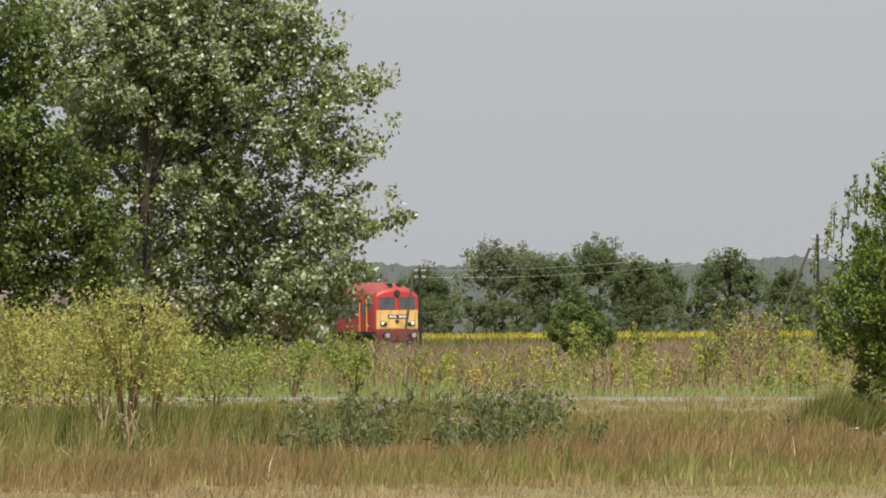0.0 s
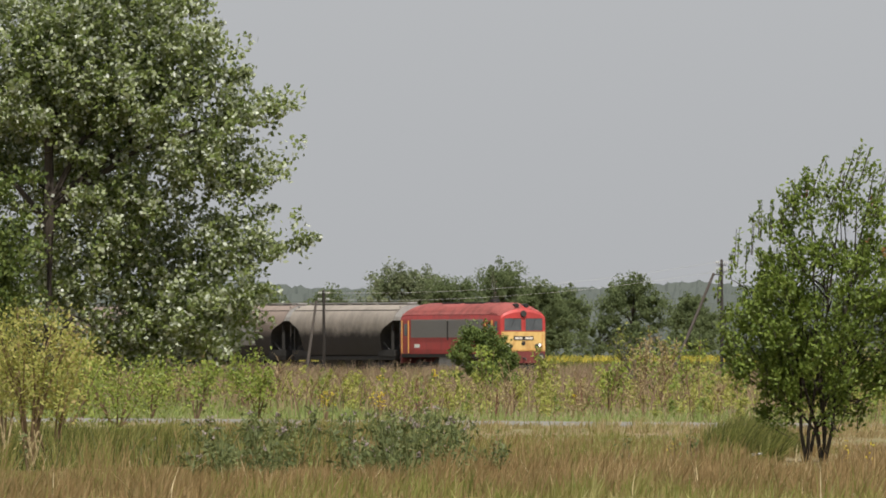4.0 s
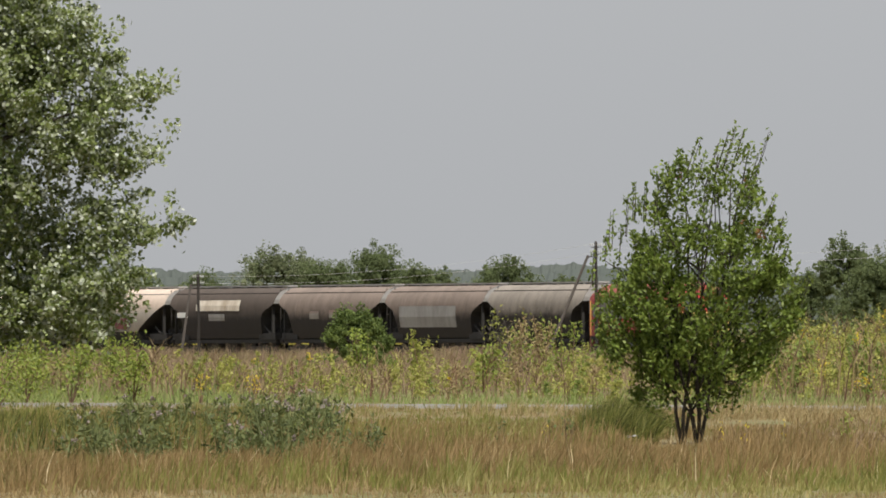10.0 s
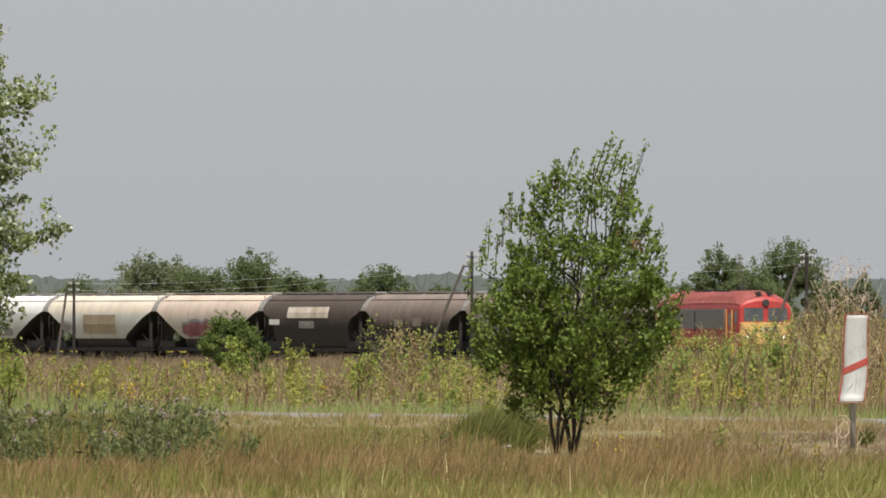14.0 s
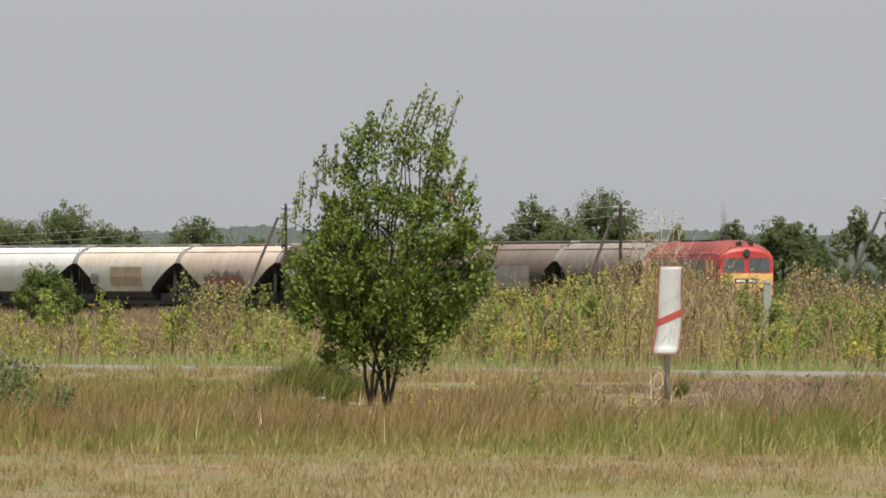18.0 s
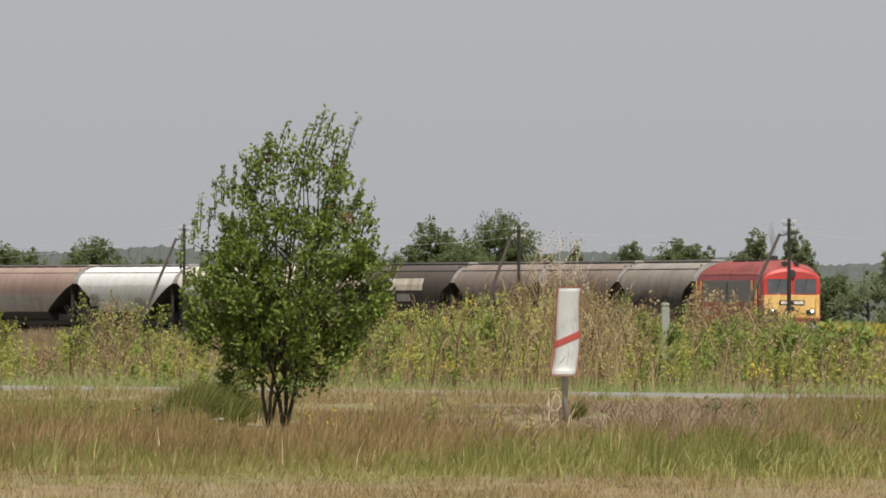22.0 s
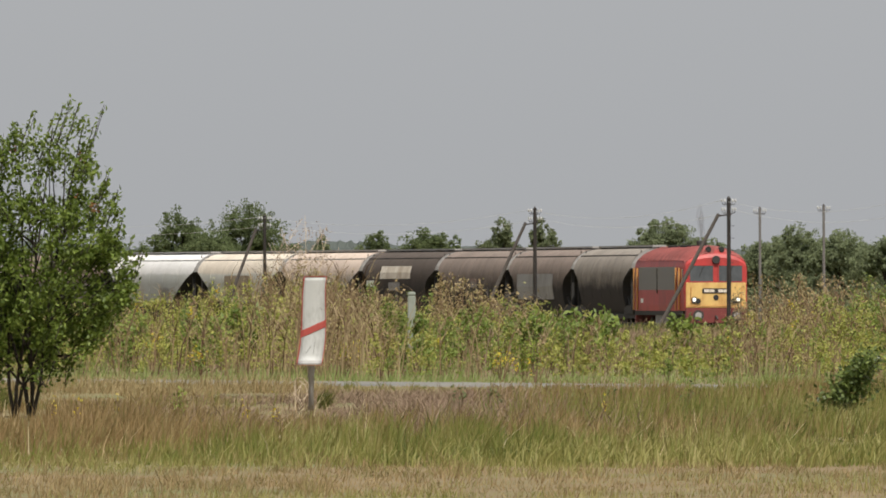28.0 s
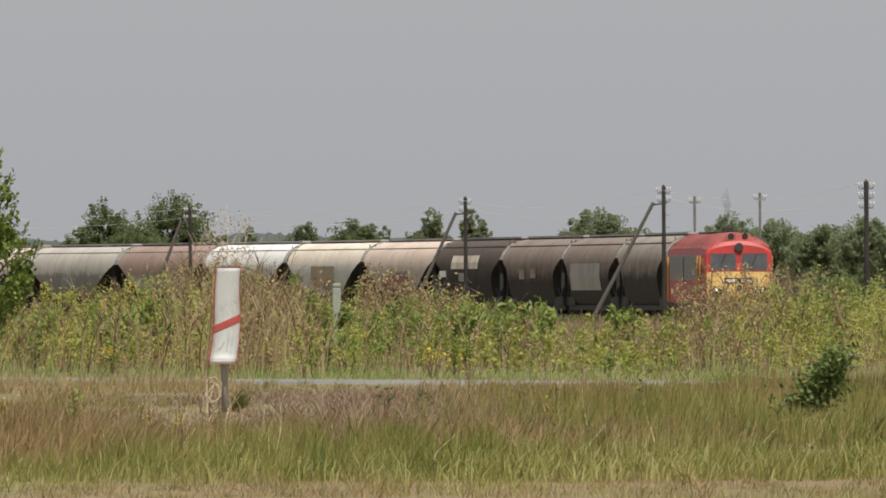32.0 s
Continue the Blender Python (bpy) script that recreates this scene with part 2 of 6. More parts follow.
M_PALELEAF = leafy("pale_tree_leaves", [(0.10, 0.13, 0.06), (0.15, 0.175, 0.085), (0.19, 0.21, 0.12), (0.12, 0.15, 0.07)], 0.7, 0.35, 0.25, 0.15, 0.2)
# woods on the horizon: grey-blue haze painted into the base colour
M_HAZEWOODS = leafy("distant_woods", [(0.056, 0.067, 0.062), (0.068, 0.079, 0.073), (0.08, 0.091, 0.083)], 0.9, 0.0, 0.15, 0.01, 0.1)
# dark bark tones take in the crown's shade on the trunks
M_BARK = surface("bark", [(0.022, 0.018, 0.014), (0.06, 0.048, 0.038)], 18.0, 0.95, bump=0.6, dist=0.02)
M_STALK = surface("dry_stalk", [(0.10, 0.06, 0.035), (0.22, 0.15, 0.09)], 25.0, 0.9)
M_STALKMIX = leafy("mixed_stalks", [(0.07, 0.04, 0.022), (0.13, 0.08, 0.045), (0.24, 0.17, 0.09), (0.34, 0.27, 0.16)], 0.8, 0.15, 0.2, 0.5)
M_REDSTALK = surface("red_stalk", [(0.10, 0.03, 0.03), (0.17, 0.07, 0.055)], 25.0, 0.9)
M_POLE = surface("tarred_pole_wood", [(0.012, 0.01, 0.009), (0.032, 0.027, 0.024)], 12.0, 0.9, grime=(0.05, 0.042, 0.037), grime_scale=1.5)
M_GREYPOLE = surface("weathered_pole_wood", [(0.10, 0.095, 0.09), (0.18, 0.165, 0.155)], 12.0, 0.9)
M_BRACE = surface("weathered_brace_wood", [(0.045, 0.038, 0.034), (0.11, 0.095, 0.085)], 12.0, 0.9)
M_PORCELAIN = surface("white_porcelain", [(0.38, 0.38, 0.38), (0.55, 0.55, 0.54)], 10.0, 0.3, bump=0.0)
M_IRON = surface("dark_iron", [(0.03, 0.028, 0.026), (0.075, 0.065, 0.06)], 8.0, 0.7, 0.3)
M_WIRE = surface("grey_wire", [(0.50, 0.50, 0.50), (0.62, 0.62, 0.62)], 8.0, 0.5, 0.0)
M_CONCRETE = surface("pale_concrete", [(0.20, 0.22, 0.19), (0.30, 0.32, 0.285)], 7.0, 0.9, grime=(0.13, 0.16, 0.11), grime_scale=2.0)
M_GALV = surface("galvanised_post", [(0.30, 0.29, 0.27), (0.44, 0.42, 0.39)], 9.0, 0.6, 0.3)
M_SIGNWHITE = surface("aged_sign_white", [(0.42, 0.43, 0.425), (0.52, 0.525, 0.51)], 6.0, 0.5, grime=(0.20, 0.195, 0.18), grime_scale=3.2)
M_SIGNRED = surface("faded_sign_red", [(0.28, 0.04, 0.035), (0.40, 0.085, 0.065)], 9.0, 0.5)
M_SIGNRIM = surface("dark_red_rim", [(0.22, 0.035, 0.03), (0.36, 0.07, 0.055)], 9.0, 0.6)
M_RUST = surface("rust", [(0.16, 0.06, 0.025), (0.30, 0.13, 0.06)], 14.0, 0.9)

M_RED = surface("loco_red", [(0.36, 0.034, 0.034), (0.46, 0.055, 0.05)], 5.0, 0.5, grime=(0.22, 0.04, 0.036), grime_scale=0.7)
M_ROOFRED = surface("loco_roof_red", [(0.44, 0.11, 0.10), (0.55, 0.19, 0.17)], 3.0, 0.7, grime=(0.24, 0.08, 0.07), grime_scale=0.6)
M_LOCOYELLOW = surface("loco_yellow", [(0.58, 0.38, 0.12), (0.68, 0.46, 0.18)], 5.0, 0.45, grime=(0.44, 0.24, 0.08), grime_scale=2.6)
M_ORANGE = surface("door_orange", [(0.46, 0.21, 0.06), (0.60, 0.31, 0.11)], 6.0, 0.5)
M_LOUVRE = surface("grey_louvre", [(0.19, 0.185, 0.18), (0.26, 0.25, 0.24)], 6.0, 0.6)
M_BLACK = surface("soot_and_shade_black", [(0.015, 0.014, 0.0135), (0.032, 0.030, 0.028)], 6.0, 0.75)
M_BEAM = surface("grimy_dark_red", [(0.11, 0.024, 0.022), (0.22, 0.045, 0.04)], 5.0, 0.7, grime=(0.05, 0.03, 0.027), grime_scale=2.0)
M_TANK = surface("grey_tank", [(0.20, 0.20, 0.20), (0.30, 0.30, 0.29)], 4.0, 0.7, grime=(0.1, 0.09, 0.08))
M_WHITE = surface("white_marking", [(0.70, 0.70, 0.68), (0.82, 0.82, 0.80)], 8.0, 0.6)
M_PLATE = surface("grey_plate", [(0.27, 0.26, 0.25), (0.36, 0.35, 0.34)], 5.0, 0.6, grime=(0.2, 0.19, 0.18))
M_CREAMPLATE = surface("cream_plate", [(0.56, 0.50, 0.42), (0.72, 0.66, 0.57)], 5.0, 0.7, grime=(0.36, 0.28, 0.2))
M_TANPLATE = surface("tan_plate", [(0.33, 0.26, 0.17), (0.40, 0.32, 0.22)], 5.0, 0.7, grime=(0.26, 0.2, 0.14))
M_GRAFRED = surface("sprayed_red", [(0.13, 0.035, 0.045), (0.22, 0.07, 0.08), (0.28, 0.10, 0.11), (0.50, 0.36, 0.34)], 2.6, 0.6, grime=(0.12, 0.03, 0.04), grime_scale=2.2)
M_GRAFGREY = surface("sprayed_grey", [(0.12, 0.13, 0.13), (0.30, 0.31, 0.30)], 4.0, 0.6)


def glassy():
    m, n, l, b = fresh("cab_glass_with_painted_reflection", 0.08, 0.0, 0.6)
    b.inputs["Base Color"].default_value = (0.02, 0.025, 0.03, 1)
    # lighter grey mottling paints the panes' reflection into the base colour
    f = noise_tex(n, l, 2.0, 2.0)
    l.new(ramp_colors(n, l, f, [(0.035, 0.04, 0.045), (0.11, 0.12, 0.13)]), b.inputs["Base Color"])
    return m


def glowing(name, color, power):
    m, n, l, b = fresh(name, 0.2)
    b.inputs["Emission Color"].default_value = (*color, 1)
    b.inputs["Emission Strength"].default_value = power
    return m


M_GLASS = glassy()
M_LAMP = glowing("lit_headlamp", (1.0, 0.93, 0.78), 1.6)


# ---- building helpers ----
def spot(u, d):
    """The place on the plan at the bearing u (in 1/K radians) and the distance d."""
    return d * math.sin(u / K), d * math.cos(u / K)


def land(d):
    """Height of the ground at the distance d: level, then dipping towards the railway."""
    u = min(max((d - 240.0) / 300.0, 0.0), 1.0)
    return -0.9 * u * u * (3 - 2 * u)


def land_np(d):
    u = np.clip((d - 240.0) / 300.0, 0.0, 1.0)
    return -0.9 * u * u * (3 - 2 * u)


def fast_mesh(name, verts, faces_n, loops):
    me = bpy.data.meshes.new(name)
    verts = np.asarray(verts, dtype=np.float32)
    me.vertices.add(len(verts))
    me.vertices.foreach_set("co", verts.ravel())
    loops = np.asarray(loops, dtype=np.int32)
    me.loops.add(len(loops))
    me.loops.foreach_set("vertex_index", loops)
    count = len(loops) // faces_n
    me.polygons.add(count)
    me.polygons.foreach_set("loop_start", np.arange(count, dtype=np.int32) * faces_n)
    me.update(calc_edges=True)
    return me


def quads_mesh(name, q):
    """q: (n, 4, 3) corners; each quad is an island."""
    q = np.asarray(q, dtype=np.float32)
    return fast_mesh(name, q.reshape(-1, 3), 4, np.arange(len(q) * 4))


def strips_mesh(name, rows):
    """rows: (n, m, 2, 3): n ribbons of m cross lines; each ribbon is an island."""
    n, m = rows.shape[:2]
    idx = np.arange(n * m * 2).reshape(n, m, 2)
    f = np.stack([idx[:, :-1, 0], idx[:, :-1, 1], idx[:, 1:, 1], idx[:, 1:, 0]], axis=-1)
    return fast_mesh(name, rows.reshape(-1, 3), 4, f.ravel())


def blades(base, height, width, lean, plain=False):
    """Ribbons for grass: base (n,3), height (n), width (n), lean (n,2) metres at the tip."""
    n = len(base)
    turn = RNG.uniform(-0.9, 0.9, n)
    side = np.stack([np.cos(turn), np.sin(turn), np.zeros(n)], 1)
    cuts = ((0.0, 0.0, 1.0), (1.0, 1.0, 0.35)) if plain else ((0.0, 0.0, 1.0), (0.55, 0.3, 0.8), (1.0, 1.0, 0.15))
    rows = np.zeros((n, len(cuts), 2, 3))
    for i, (k, b, w) in enumerate(cuts):
        c = base + np.stack([lean[:, 0] * b, lean[:, 1] * b, height * k], 1)
        rows[:, i, 0] = c - side * (width * w / 2)[:, None]
        rows[:, i, 1] = c + side * (width * w / 2)[:, None]
    return rows


def leaf_quads(centre, length, width, droop=0.0, along=None, face=0.6):
    """Folded kite-shaped leaves at centre (n,3), turned at random or along a shoot; face: how far they turn to the light."""
    n = len(centre)
    d = RNG.normal(size=(n, 3))
    if along is not None:
        d = along + 0.5 * d
    d[:, 2] -= droop
    d /= np.linalg.norm(d, axis=1)[:, None]
    up = RNG.normal(size=(n, 3)) + face * np.array((0.1, -0.5, 0.95))
    s = np.cross(d, up)
    s /= np.linalg.norm(s, axis=1)[:, None] + 1e-9
    length, width = np.broadcast_to(length, n)[:, None], np.broadcast_to(width, n)[:, None]
    return np.stack([centre - d * length * 0.5, centre + s * width * 0.5 - d * length * 0.05, centre + d * length * 0.5, centre - s * width * 0.5 - d * length * 0.05], 1)


def put(name, me, mat, parent=None, label=""):
    me.materials.append(mat)
    ob = new(name, me)
    if parent is not None:
        ob.parent = parent
    if label:
        ob["label"] = label
    return ob


def part(name, bm, mat, parent, label="", smooth=False):
    me = bpy.data.meshes.new(name)
    bmesh.ops.recalc_face_normals(bm, faces=bm.faces)
    bm.to_mesh(me)
    bm.free()
    if smooth:
        for p in me.polygons:
            p.use_smooth = True
    return put(name, me, mat, parent, label)


def box(x0, x1, y0, y1, z0, z1, bevel=0.0, bm=None):
    own = bm is None
    bm = bm or bmesh.new()
    vs = bmesh.ops.create_cube(bm, size=1.0)["verts"]
    for v in vs:
        v.co = ((x0 + x1) / 2 + v.co.x * (x1 - x0), (y0 + y1) / 2 + v.co.y * (y1 - y0), (z0 + z1) / 2 + v.co.z * (z1 - z0))
    if bevel:
        es = {e for v in vs for e in v.link_edges}
        bmesh.ops.bevel(bm, geom=list(es), offset=bevel, segments=2, affect="EDGES", profile=0.6)
    return bm


def rod(a, b, r0, r1=None, seg=8, bm=None, caps=True):
    """A tapered round bar from a to b."""
    bm = bm or bmesh.new()
    a, b = Vector(a), Vector(b)
    r1 = r0 if r1 is None else r1
    m = Matrix.Translation((a + b) / 2) @ (b - a).to_track_quat("Z", "Y").to_matrix().to_4x4()
    bmesh.ops.create_cone(bm, cap_ends=caps, segments=seg, radius1=r0, radius2=r1, depth=(b - a).length, matrix=m)
    return bm


def limb(points, r0, r1, seg=6, bm=None):
    """A bent branch through the points, tapering from r0 to r1."""
    bm = bm or bmesh.new()
    rings = []
    n = len(points)
    for i, p in enumerate(points):
        p = Vector(p)
        d = (Vector(points[min(i + 1, n - 1)]) - Vector(points[max(i - 1, 0)])).normalized()
        q = d.to_track_quat("Z", "Y")
        r = r0 + (r1 - r0) * i / (n - 1)
        rings.append([bm.verts.new(p + q @ Vector((r * math.cos(6.2832 * k / seg), r * math.sin(6.2832 * k / seg), 0))) for k in range(seg)])
    for a, b in zip(rings, rings[1:]):
        for k in range(seg):
            bm.faces.new((a[k], a[(k + 1) % seg], b[(k + 1) % seg], b[k]))
    bm.faces.new(rings[0])
    bm.faces.new(rings[-1])
    return bm


def thing(name, label, category, m=None, group=""):
    ob = tagged(new(name), label, category, group)
    if m is not None:
        ob.matrix_basis = m
    return ob


# ---- ground, road, railway bed ----
def build_ground():
    dist = [20, 60, 80, 100, 120, 140, 160, 180, 200, 220, 240, 270, 300, 340, 380, 430, 480, 540, 620, 720, 850, 1000, 1300, 1800, 2600, 3600, 4800]
    angs = np.radians(np.arange(0, 360, 2.5))
    verts = [(0, 0, 0)]
    for d in dist:
        for a in angs:
            z = land(d) + (0.04 * noise.noise(Vector((math.sin(a) * d, math.cos(a) * d, 0)) * 0.2) if d < 400 else 0)
            verts.append((d * math.sin(a), d * math.cos(a), z))
    n = len(angs)
    faces = [(0, 1 + (i + 1) % n, 1 + i) for i in range(n)]
    for j in range(len(dist) - 1):
        for i in range(n):
            a, b = 1 + j * n, 1 + (j + 1) * n
            faces.append((a + i, a + (i + 1) % n, b + (i + 1) % n, b + i))
    me = bpy.data.meshes.new("ground")
    me.from_pydata(verts, [], faces)
    tagged(put("ground", me, M_SOIL), "flat dry meadow ground with straw and soil", "ground", kind="structure")


build_ground()

ROAD_A, ROAD_B = Vector((-10.4, 232.0, 0)), Vector((10.9, 198.0, 0))


def road_gap(x, y):
    """Signed distance to the road's middle line, positive beyond it."""
    d = (ROAD_B - ROAD_A).normalized()
    return d.x * (y - ROAD_A.y) - d.y * (x - ROAD_A.x)


def build_road():
    d = (ROAD_B - ROAD_A).normalized()
    s = Vector((-d.y, d.x, 0))
    bm = bmesh.new()
    lines = []
    for i in range(41):
        c = ROAD_A + d * (-60 + 170 * i / 40)
        w = 1.7
        lines.append([bm.verts.new(c + s * k + Vector((0, 0, z))) for k, z in ((-w - 0.5, -0.03), (-w, 0.03), (0, 0.045), (w, 0.03), (w + 0.5, -0.03))])
    for a, b in zip(lines, lines[1:]):
        for k in range(4):
            bm.faces.new((a[k], b[k], b[k + 1], a[k + 1]))
    tagged(part("road", bm, M_ROAD, None), "narrow pale grey asphalt road through the meadow", "road", kind="structure")


build_road()

# The railway: an arc on the plan, s metres along it, l metres towards the viewer's side.
ARC_D, ARC_A, ARC_K = 787.9, radians(68.924), 0.00177291
RAIL_Z = -0.5


def on_track(s, l=0.0):
    h = ARC_A + ARC_K * s
    x = (math.sin(h) - math.sin(ARC_A)) / ARC_K
    y = ARC_D - (math.cos(ARC_A) - math.cos(h)) / ARC_K
    return x - l * math.sin(h), y - l * math.cos(h), h


def build_track():
    ss = [-420 + 10 * i for i in range(86)]

    def sweep(profile):
        bm = bmesh.new()
        lines = []
        for s in ss:
            lines.append([bm.verts.new((*on_track(s, l)[:2], z)) for l, z in profile])
        for a, b in zip(lines, lines[1:]):
            for k in range(len(profile) - 1):
                bm.faces.new((a[k], a[k + 1], b[k + 1], b[k]))
        return bm

    bed = part("ballast_bed", sweep([(-3.4, -1.05), (-1.8, RAIL_Z - 0.2), (1.8, RAIL_Z - 0.2), (3.4, -1.05)]), M_BALLAST, None)
    tagged(bed, "low ballast bed under the railway track", "railway bed", kind="structure")
    for side in (-0.755, 0.755):
        r = part("rail", sweep([(side - 0.036, RAIL_Z - 0.16), (side - 0.036, RAIL_Z), (side + 0.036, RAIL_Z), (side + 0.036, RAIL_Z - 0.16)]), M_STEEL, None)
        tagged(r, "rusty steel rail on wooden sleepers", "rail", "rails of the track", kind="structure")
    q = []
    for i in range(1100):
        s = -410 + 0.75 * i
        x, y, h = on_track(s)
        u, v = np.array((math.cos(h), -math.sin(h), 0)), np.array((-math.sin(h), -math.cos(h), 0))
        c = np.array((x, y, RAIL_Z - 0.165))
        p = [c + u * a + v * b for a, b in ((-0.12, -1.25), (0.12, -1.25), (0.12, 1.25), (-0.12, 1.25))]
        q.append(p)
        for k in range(4):
            a, b = p[k], p[(k + 1) % 4]
            q.append([a, b, b - (0, 0, 0.08), a - (0, 0, 0.08)])
    tagged(put("sleepers", quads_mesh("sleepers", q), M_SLEEPER), "dark wooden railway sleepers", "sleepers", kind="stuff")


build_track()


# ---- grass ----
U0, U1 = -1560.0, 1960.0


def scatter(n, d0, d1, u0=U0, u1=U1):
    """n places between two distances, even on the plan."""
    d = np.sqrt(RNG.uniform(d0 * d0, d1 * d1, n))
    u = RNG.uniform(u0, u1, n)
    return u, d


def tufted(n, d0, d1, per=14, wide=0.07):
    """Places gathered in tufts, with a height factor that the blades of a tuft share."""
    u, d = scatter(n // per, d0, d1)
    f = RNG.uniform(0.55, 1.25, len(u))
    u, d, f = np.repeat(u, per), np.repeat(d, per), np.repeat(f, per)
    return u + RNG.normal(0, wide, len(u)) / d * K, d + RNG.normal(0, 0.25, len(u)), f


def drift(u, d, cell, seed):
    """A smooth random field, 0 to 1, on the plan."""
    g = np.random.default_rng(seed).uniform(0, 1, (64, 64))
    x, y = d * u / K / cell + 31.3, d / cell * 0.25 + 7.7
    i, j = np.floor(x).astype(int), np.floor(y).astype(int)
    fx, fy = x - i, y - j
    fx, fy = fx * fx * (3 - 2 * fx), fy * fy * (3 - 2 * fy)
    a, b = g[i % 64, j % 64], g[(i + 1) % 64, j % 64]
    c, e = g[i % 64, (j + 1) % 64], g[(i + 1) % 64, (j + 1) % 64]
    return (a * (1 - fx) + b * fx) * (1 - fy) + (c * (1 - fx) + e * fx) * fy


def lay(name, label, mat, u, d, h, w, lean=0.35, wind=0.12, kind="stuff", category="grass", plain=False):
    x, y = d * np.sin(u / K), d * np.cos(u / K)
    base = np.stack([x, y, land_np(d) - 0.02], 1)
    n = len(u)
    tip = np.stack([RNG.normal(wind, lean, n) * h, RNG.normal(0, lean, n) * h], 1)
    ob = put(name, strips_mesh(name, blades(base, h, w, tip, plain)), mat)
    return tagged(ob, label, category, kind=kind)


def before_road(u, d):
    x, y = d * np.sin(u / K), d * np.cos(u / K)
    return road_gap(x, y)


def build_grass():
    u, d, f = tufted(74000, 69, 112, 16, 0.07)
    h = f * RNG.uniform(0.035, 0.095, len(u)) * (0.45 + 1.1 * drift(u, d, 0.6, 3))
    w = RNG.uniform(0.004, 0.008, len(u))
    live = drift(u, d, 1.7, 41) + 0.5 * (drift(u, d, 0.5, 42) - 0.5) + 0.15 * (d < 88) > RNG.uniform(0.55, 0.95, len(u))
    lay("mown_grass", "short dry straw-coloured mown grass", M_STRAW, u[~live], d[~live], h[~live], w[~live], 0.4, plain=True)
    lay("short_green_grass", "short greenish patches in the mown grass", M_PALEBLADE, u[live], d[live], h[live], w[live], 0.4, plain=True)
    # the taller belt in front: browner at one end, greener at the other
    u, d, k = tufted(62000, 104, 131, 16, 0.05)
    f = drift(u, d, 2.2, 5)
    green = np.clip((u + 250) / 1300, 0.15, 0.74) + (f - 0.5) * 1.3 - 0.25 * np.clip((d - 116) / 10, -1, 1) + 0.25 * (k - 0.9) > RNG.uniform(0.25, 0.75, len(u))
    h = (0.11 + 0.19 * drift(u, d, 0.5, 6)) * k * RNG.uniform(0.6, 1.3, len(u)) * np.clip((d - 102) / 6, 0.35, 1)
    h *= 1 - 0.8 * np.exp(-((u - 1605) / 60) ** 2) * (d > 108)
    low = np.clip((-500 - u) / 150, 0, 1)
    h = h * (1 - low) + np.minimum(h, np.clip(EYE - (207 + 10 * np.exp(-((u + 1226) / 60) ** 2)) / K * d, 0.04, 1) * RNG.uniform(0.75, 1.12, len(u))) * low
    w = RNG.uniform(0.005, 0.013, len(u))
    deep = green & (np.clip((d - 113) / 10, 0, 1) * np.clip((u - 500) / 500, 0, 1) * (0.5 + drift(u, d, 1.6, 16)) > RNG.uniform(0.15, 0.9, len(u)))
    lay("olive_meadow_grass", "tall dark olive meadow grass", M_DARKGRASS, u[deep], d[deep], h[deep], w[deep], 0.22)
    lush = green & ~deep
    lay("green_meadow_grass", "tall yellowish green meadow grass", M_GRASS, u[lush], d[lush], h[lush], w[lush], 0.22)
    lay("brown_meadow_grass", "tall reddish brown dry meadow grass", M_BROWN, u[~green], d[~green], h[~green], w[~green], 0.22)
    # broad blades at the belt's front, sunlit highlights in their pale colour; loose bent stalks
    u, d, k = tufted(11000, 103, 112, 7, 0.06)
    keep = RNG.uniform(0, 1, len(u)) < np.clip((u - 350) / 900, 0.03, 0.9)
    u, d, k = u[keep], d[keep], k[keep]
    lay("broad_pale_grass", "broad pale green blades at the edge of the mown strip", M_PALEBLADE, u, d, k * RNG.uniform(0.08, 0.22, len(u)), RNG.uniform(0.007, 0.014, len(u)), 0.4)
    u, d = scatter(650, 106, 150)
    lay("bent_straw", "loose bent pale straw stalks in the meadow", M_PALESTRAW, u, d, RNG.uniform(0.12, 0.34, len(u)), RNG.uniform(0.005, 0.009, len(u)), 0.5)
    # up to the road
    u, d, k = tufted(118000, 124, 236, 14, 0.06)
    keep = before_road(u, d) < -1.6
    u, d, k, gap = u[keep], d[keep], k[keep], before_road(u, d)[keep]
    lim = -147 + 11 * np.clip((680 - u) / 60, 0, 1) + 6 * np.clip((250 - u) / 250, 0, 1) + 14 * np.clip((u - 1390) / 120, 0, 1) - 40 * np.exp(-((u - 690) / 130) ** 2) * np.clip((165 - d) / 9, 0, 1) - 44 * np.exp(-((u - 135) / 90) ** 2) * np.clip((156 - d) / 6, 0, 1) - 40 * np.exp(-((u - 1605) / 60) ** 2) * np.clip((140 - d) / 4, 0, 1) - 75 * np.exp(-((u + 1226) / 42) ** 2) * (d < 140.5) - 30 * np.clip(np.minimum((700 - u) / 100, (u + 700) / 200), 0.25, 1) * (gap < -13) * (u < 700) + 34 * (drift(u, d, 1.1, 8) - 0.5)
    h = np.clip(EYE + lim / K * d, 0.03, 0.42) * RNG.uniform(0.5, 1.08, len(u)) * (0.5 + 0.45 * k)
    f = drift(u, d, 2.5, 9)
    pale = (gap > -13) & (RNG.uniform(0, 1, len(u)) < np.clip(np.minimum((760 - u) / 200, (u + 620) / 250), 0.12, 0.55))
    dead = ~pale & (np.exp(-((u - 800) / 360) ** 2) * 1.1 * (d < 185) + (f - 0.5) * 0.7 > RNG.uniform(0.2, 0.8, len(u)))
    green = ~dead & ~pale & (drift(u, d, 2.2, 10) + 0.4 * (k - 0.9) + 0.3 * (u < -420) * (gap > -25) > RNG.uniform(0.4, 0.75, len(u)))
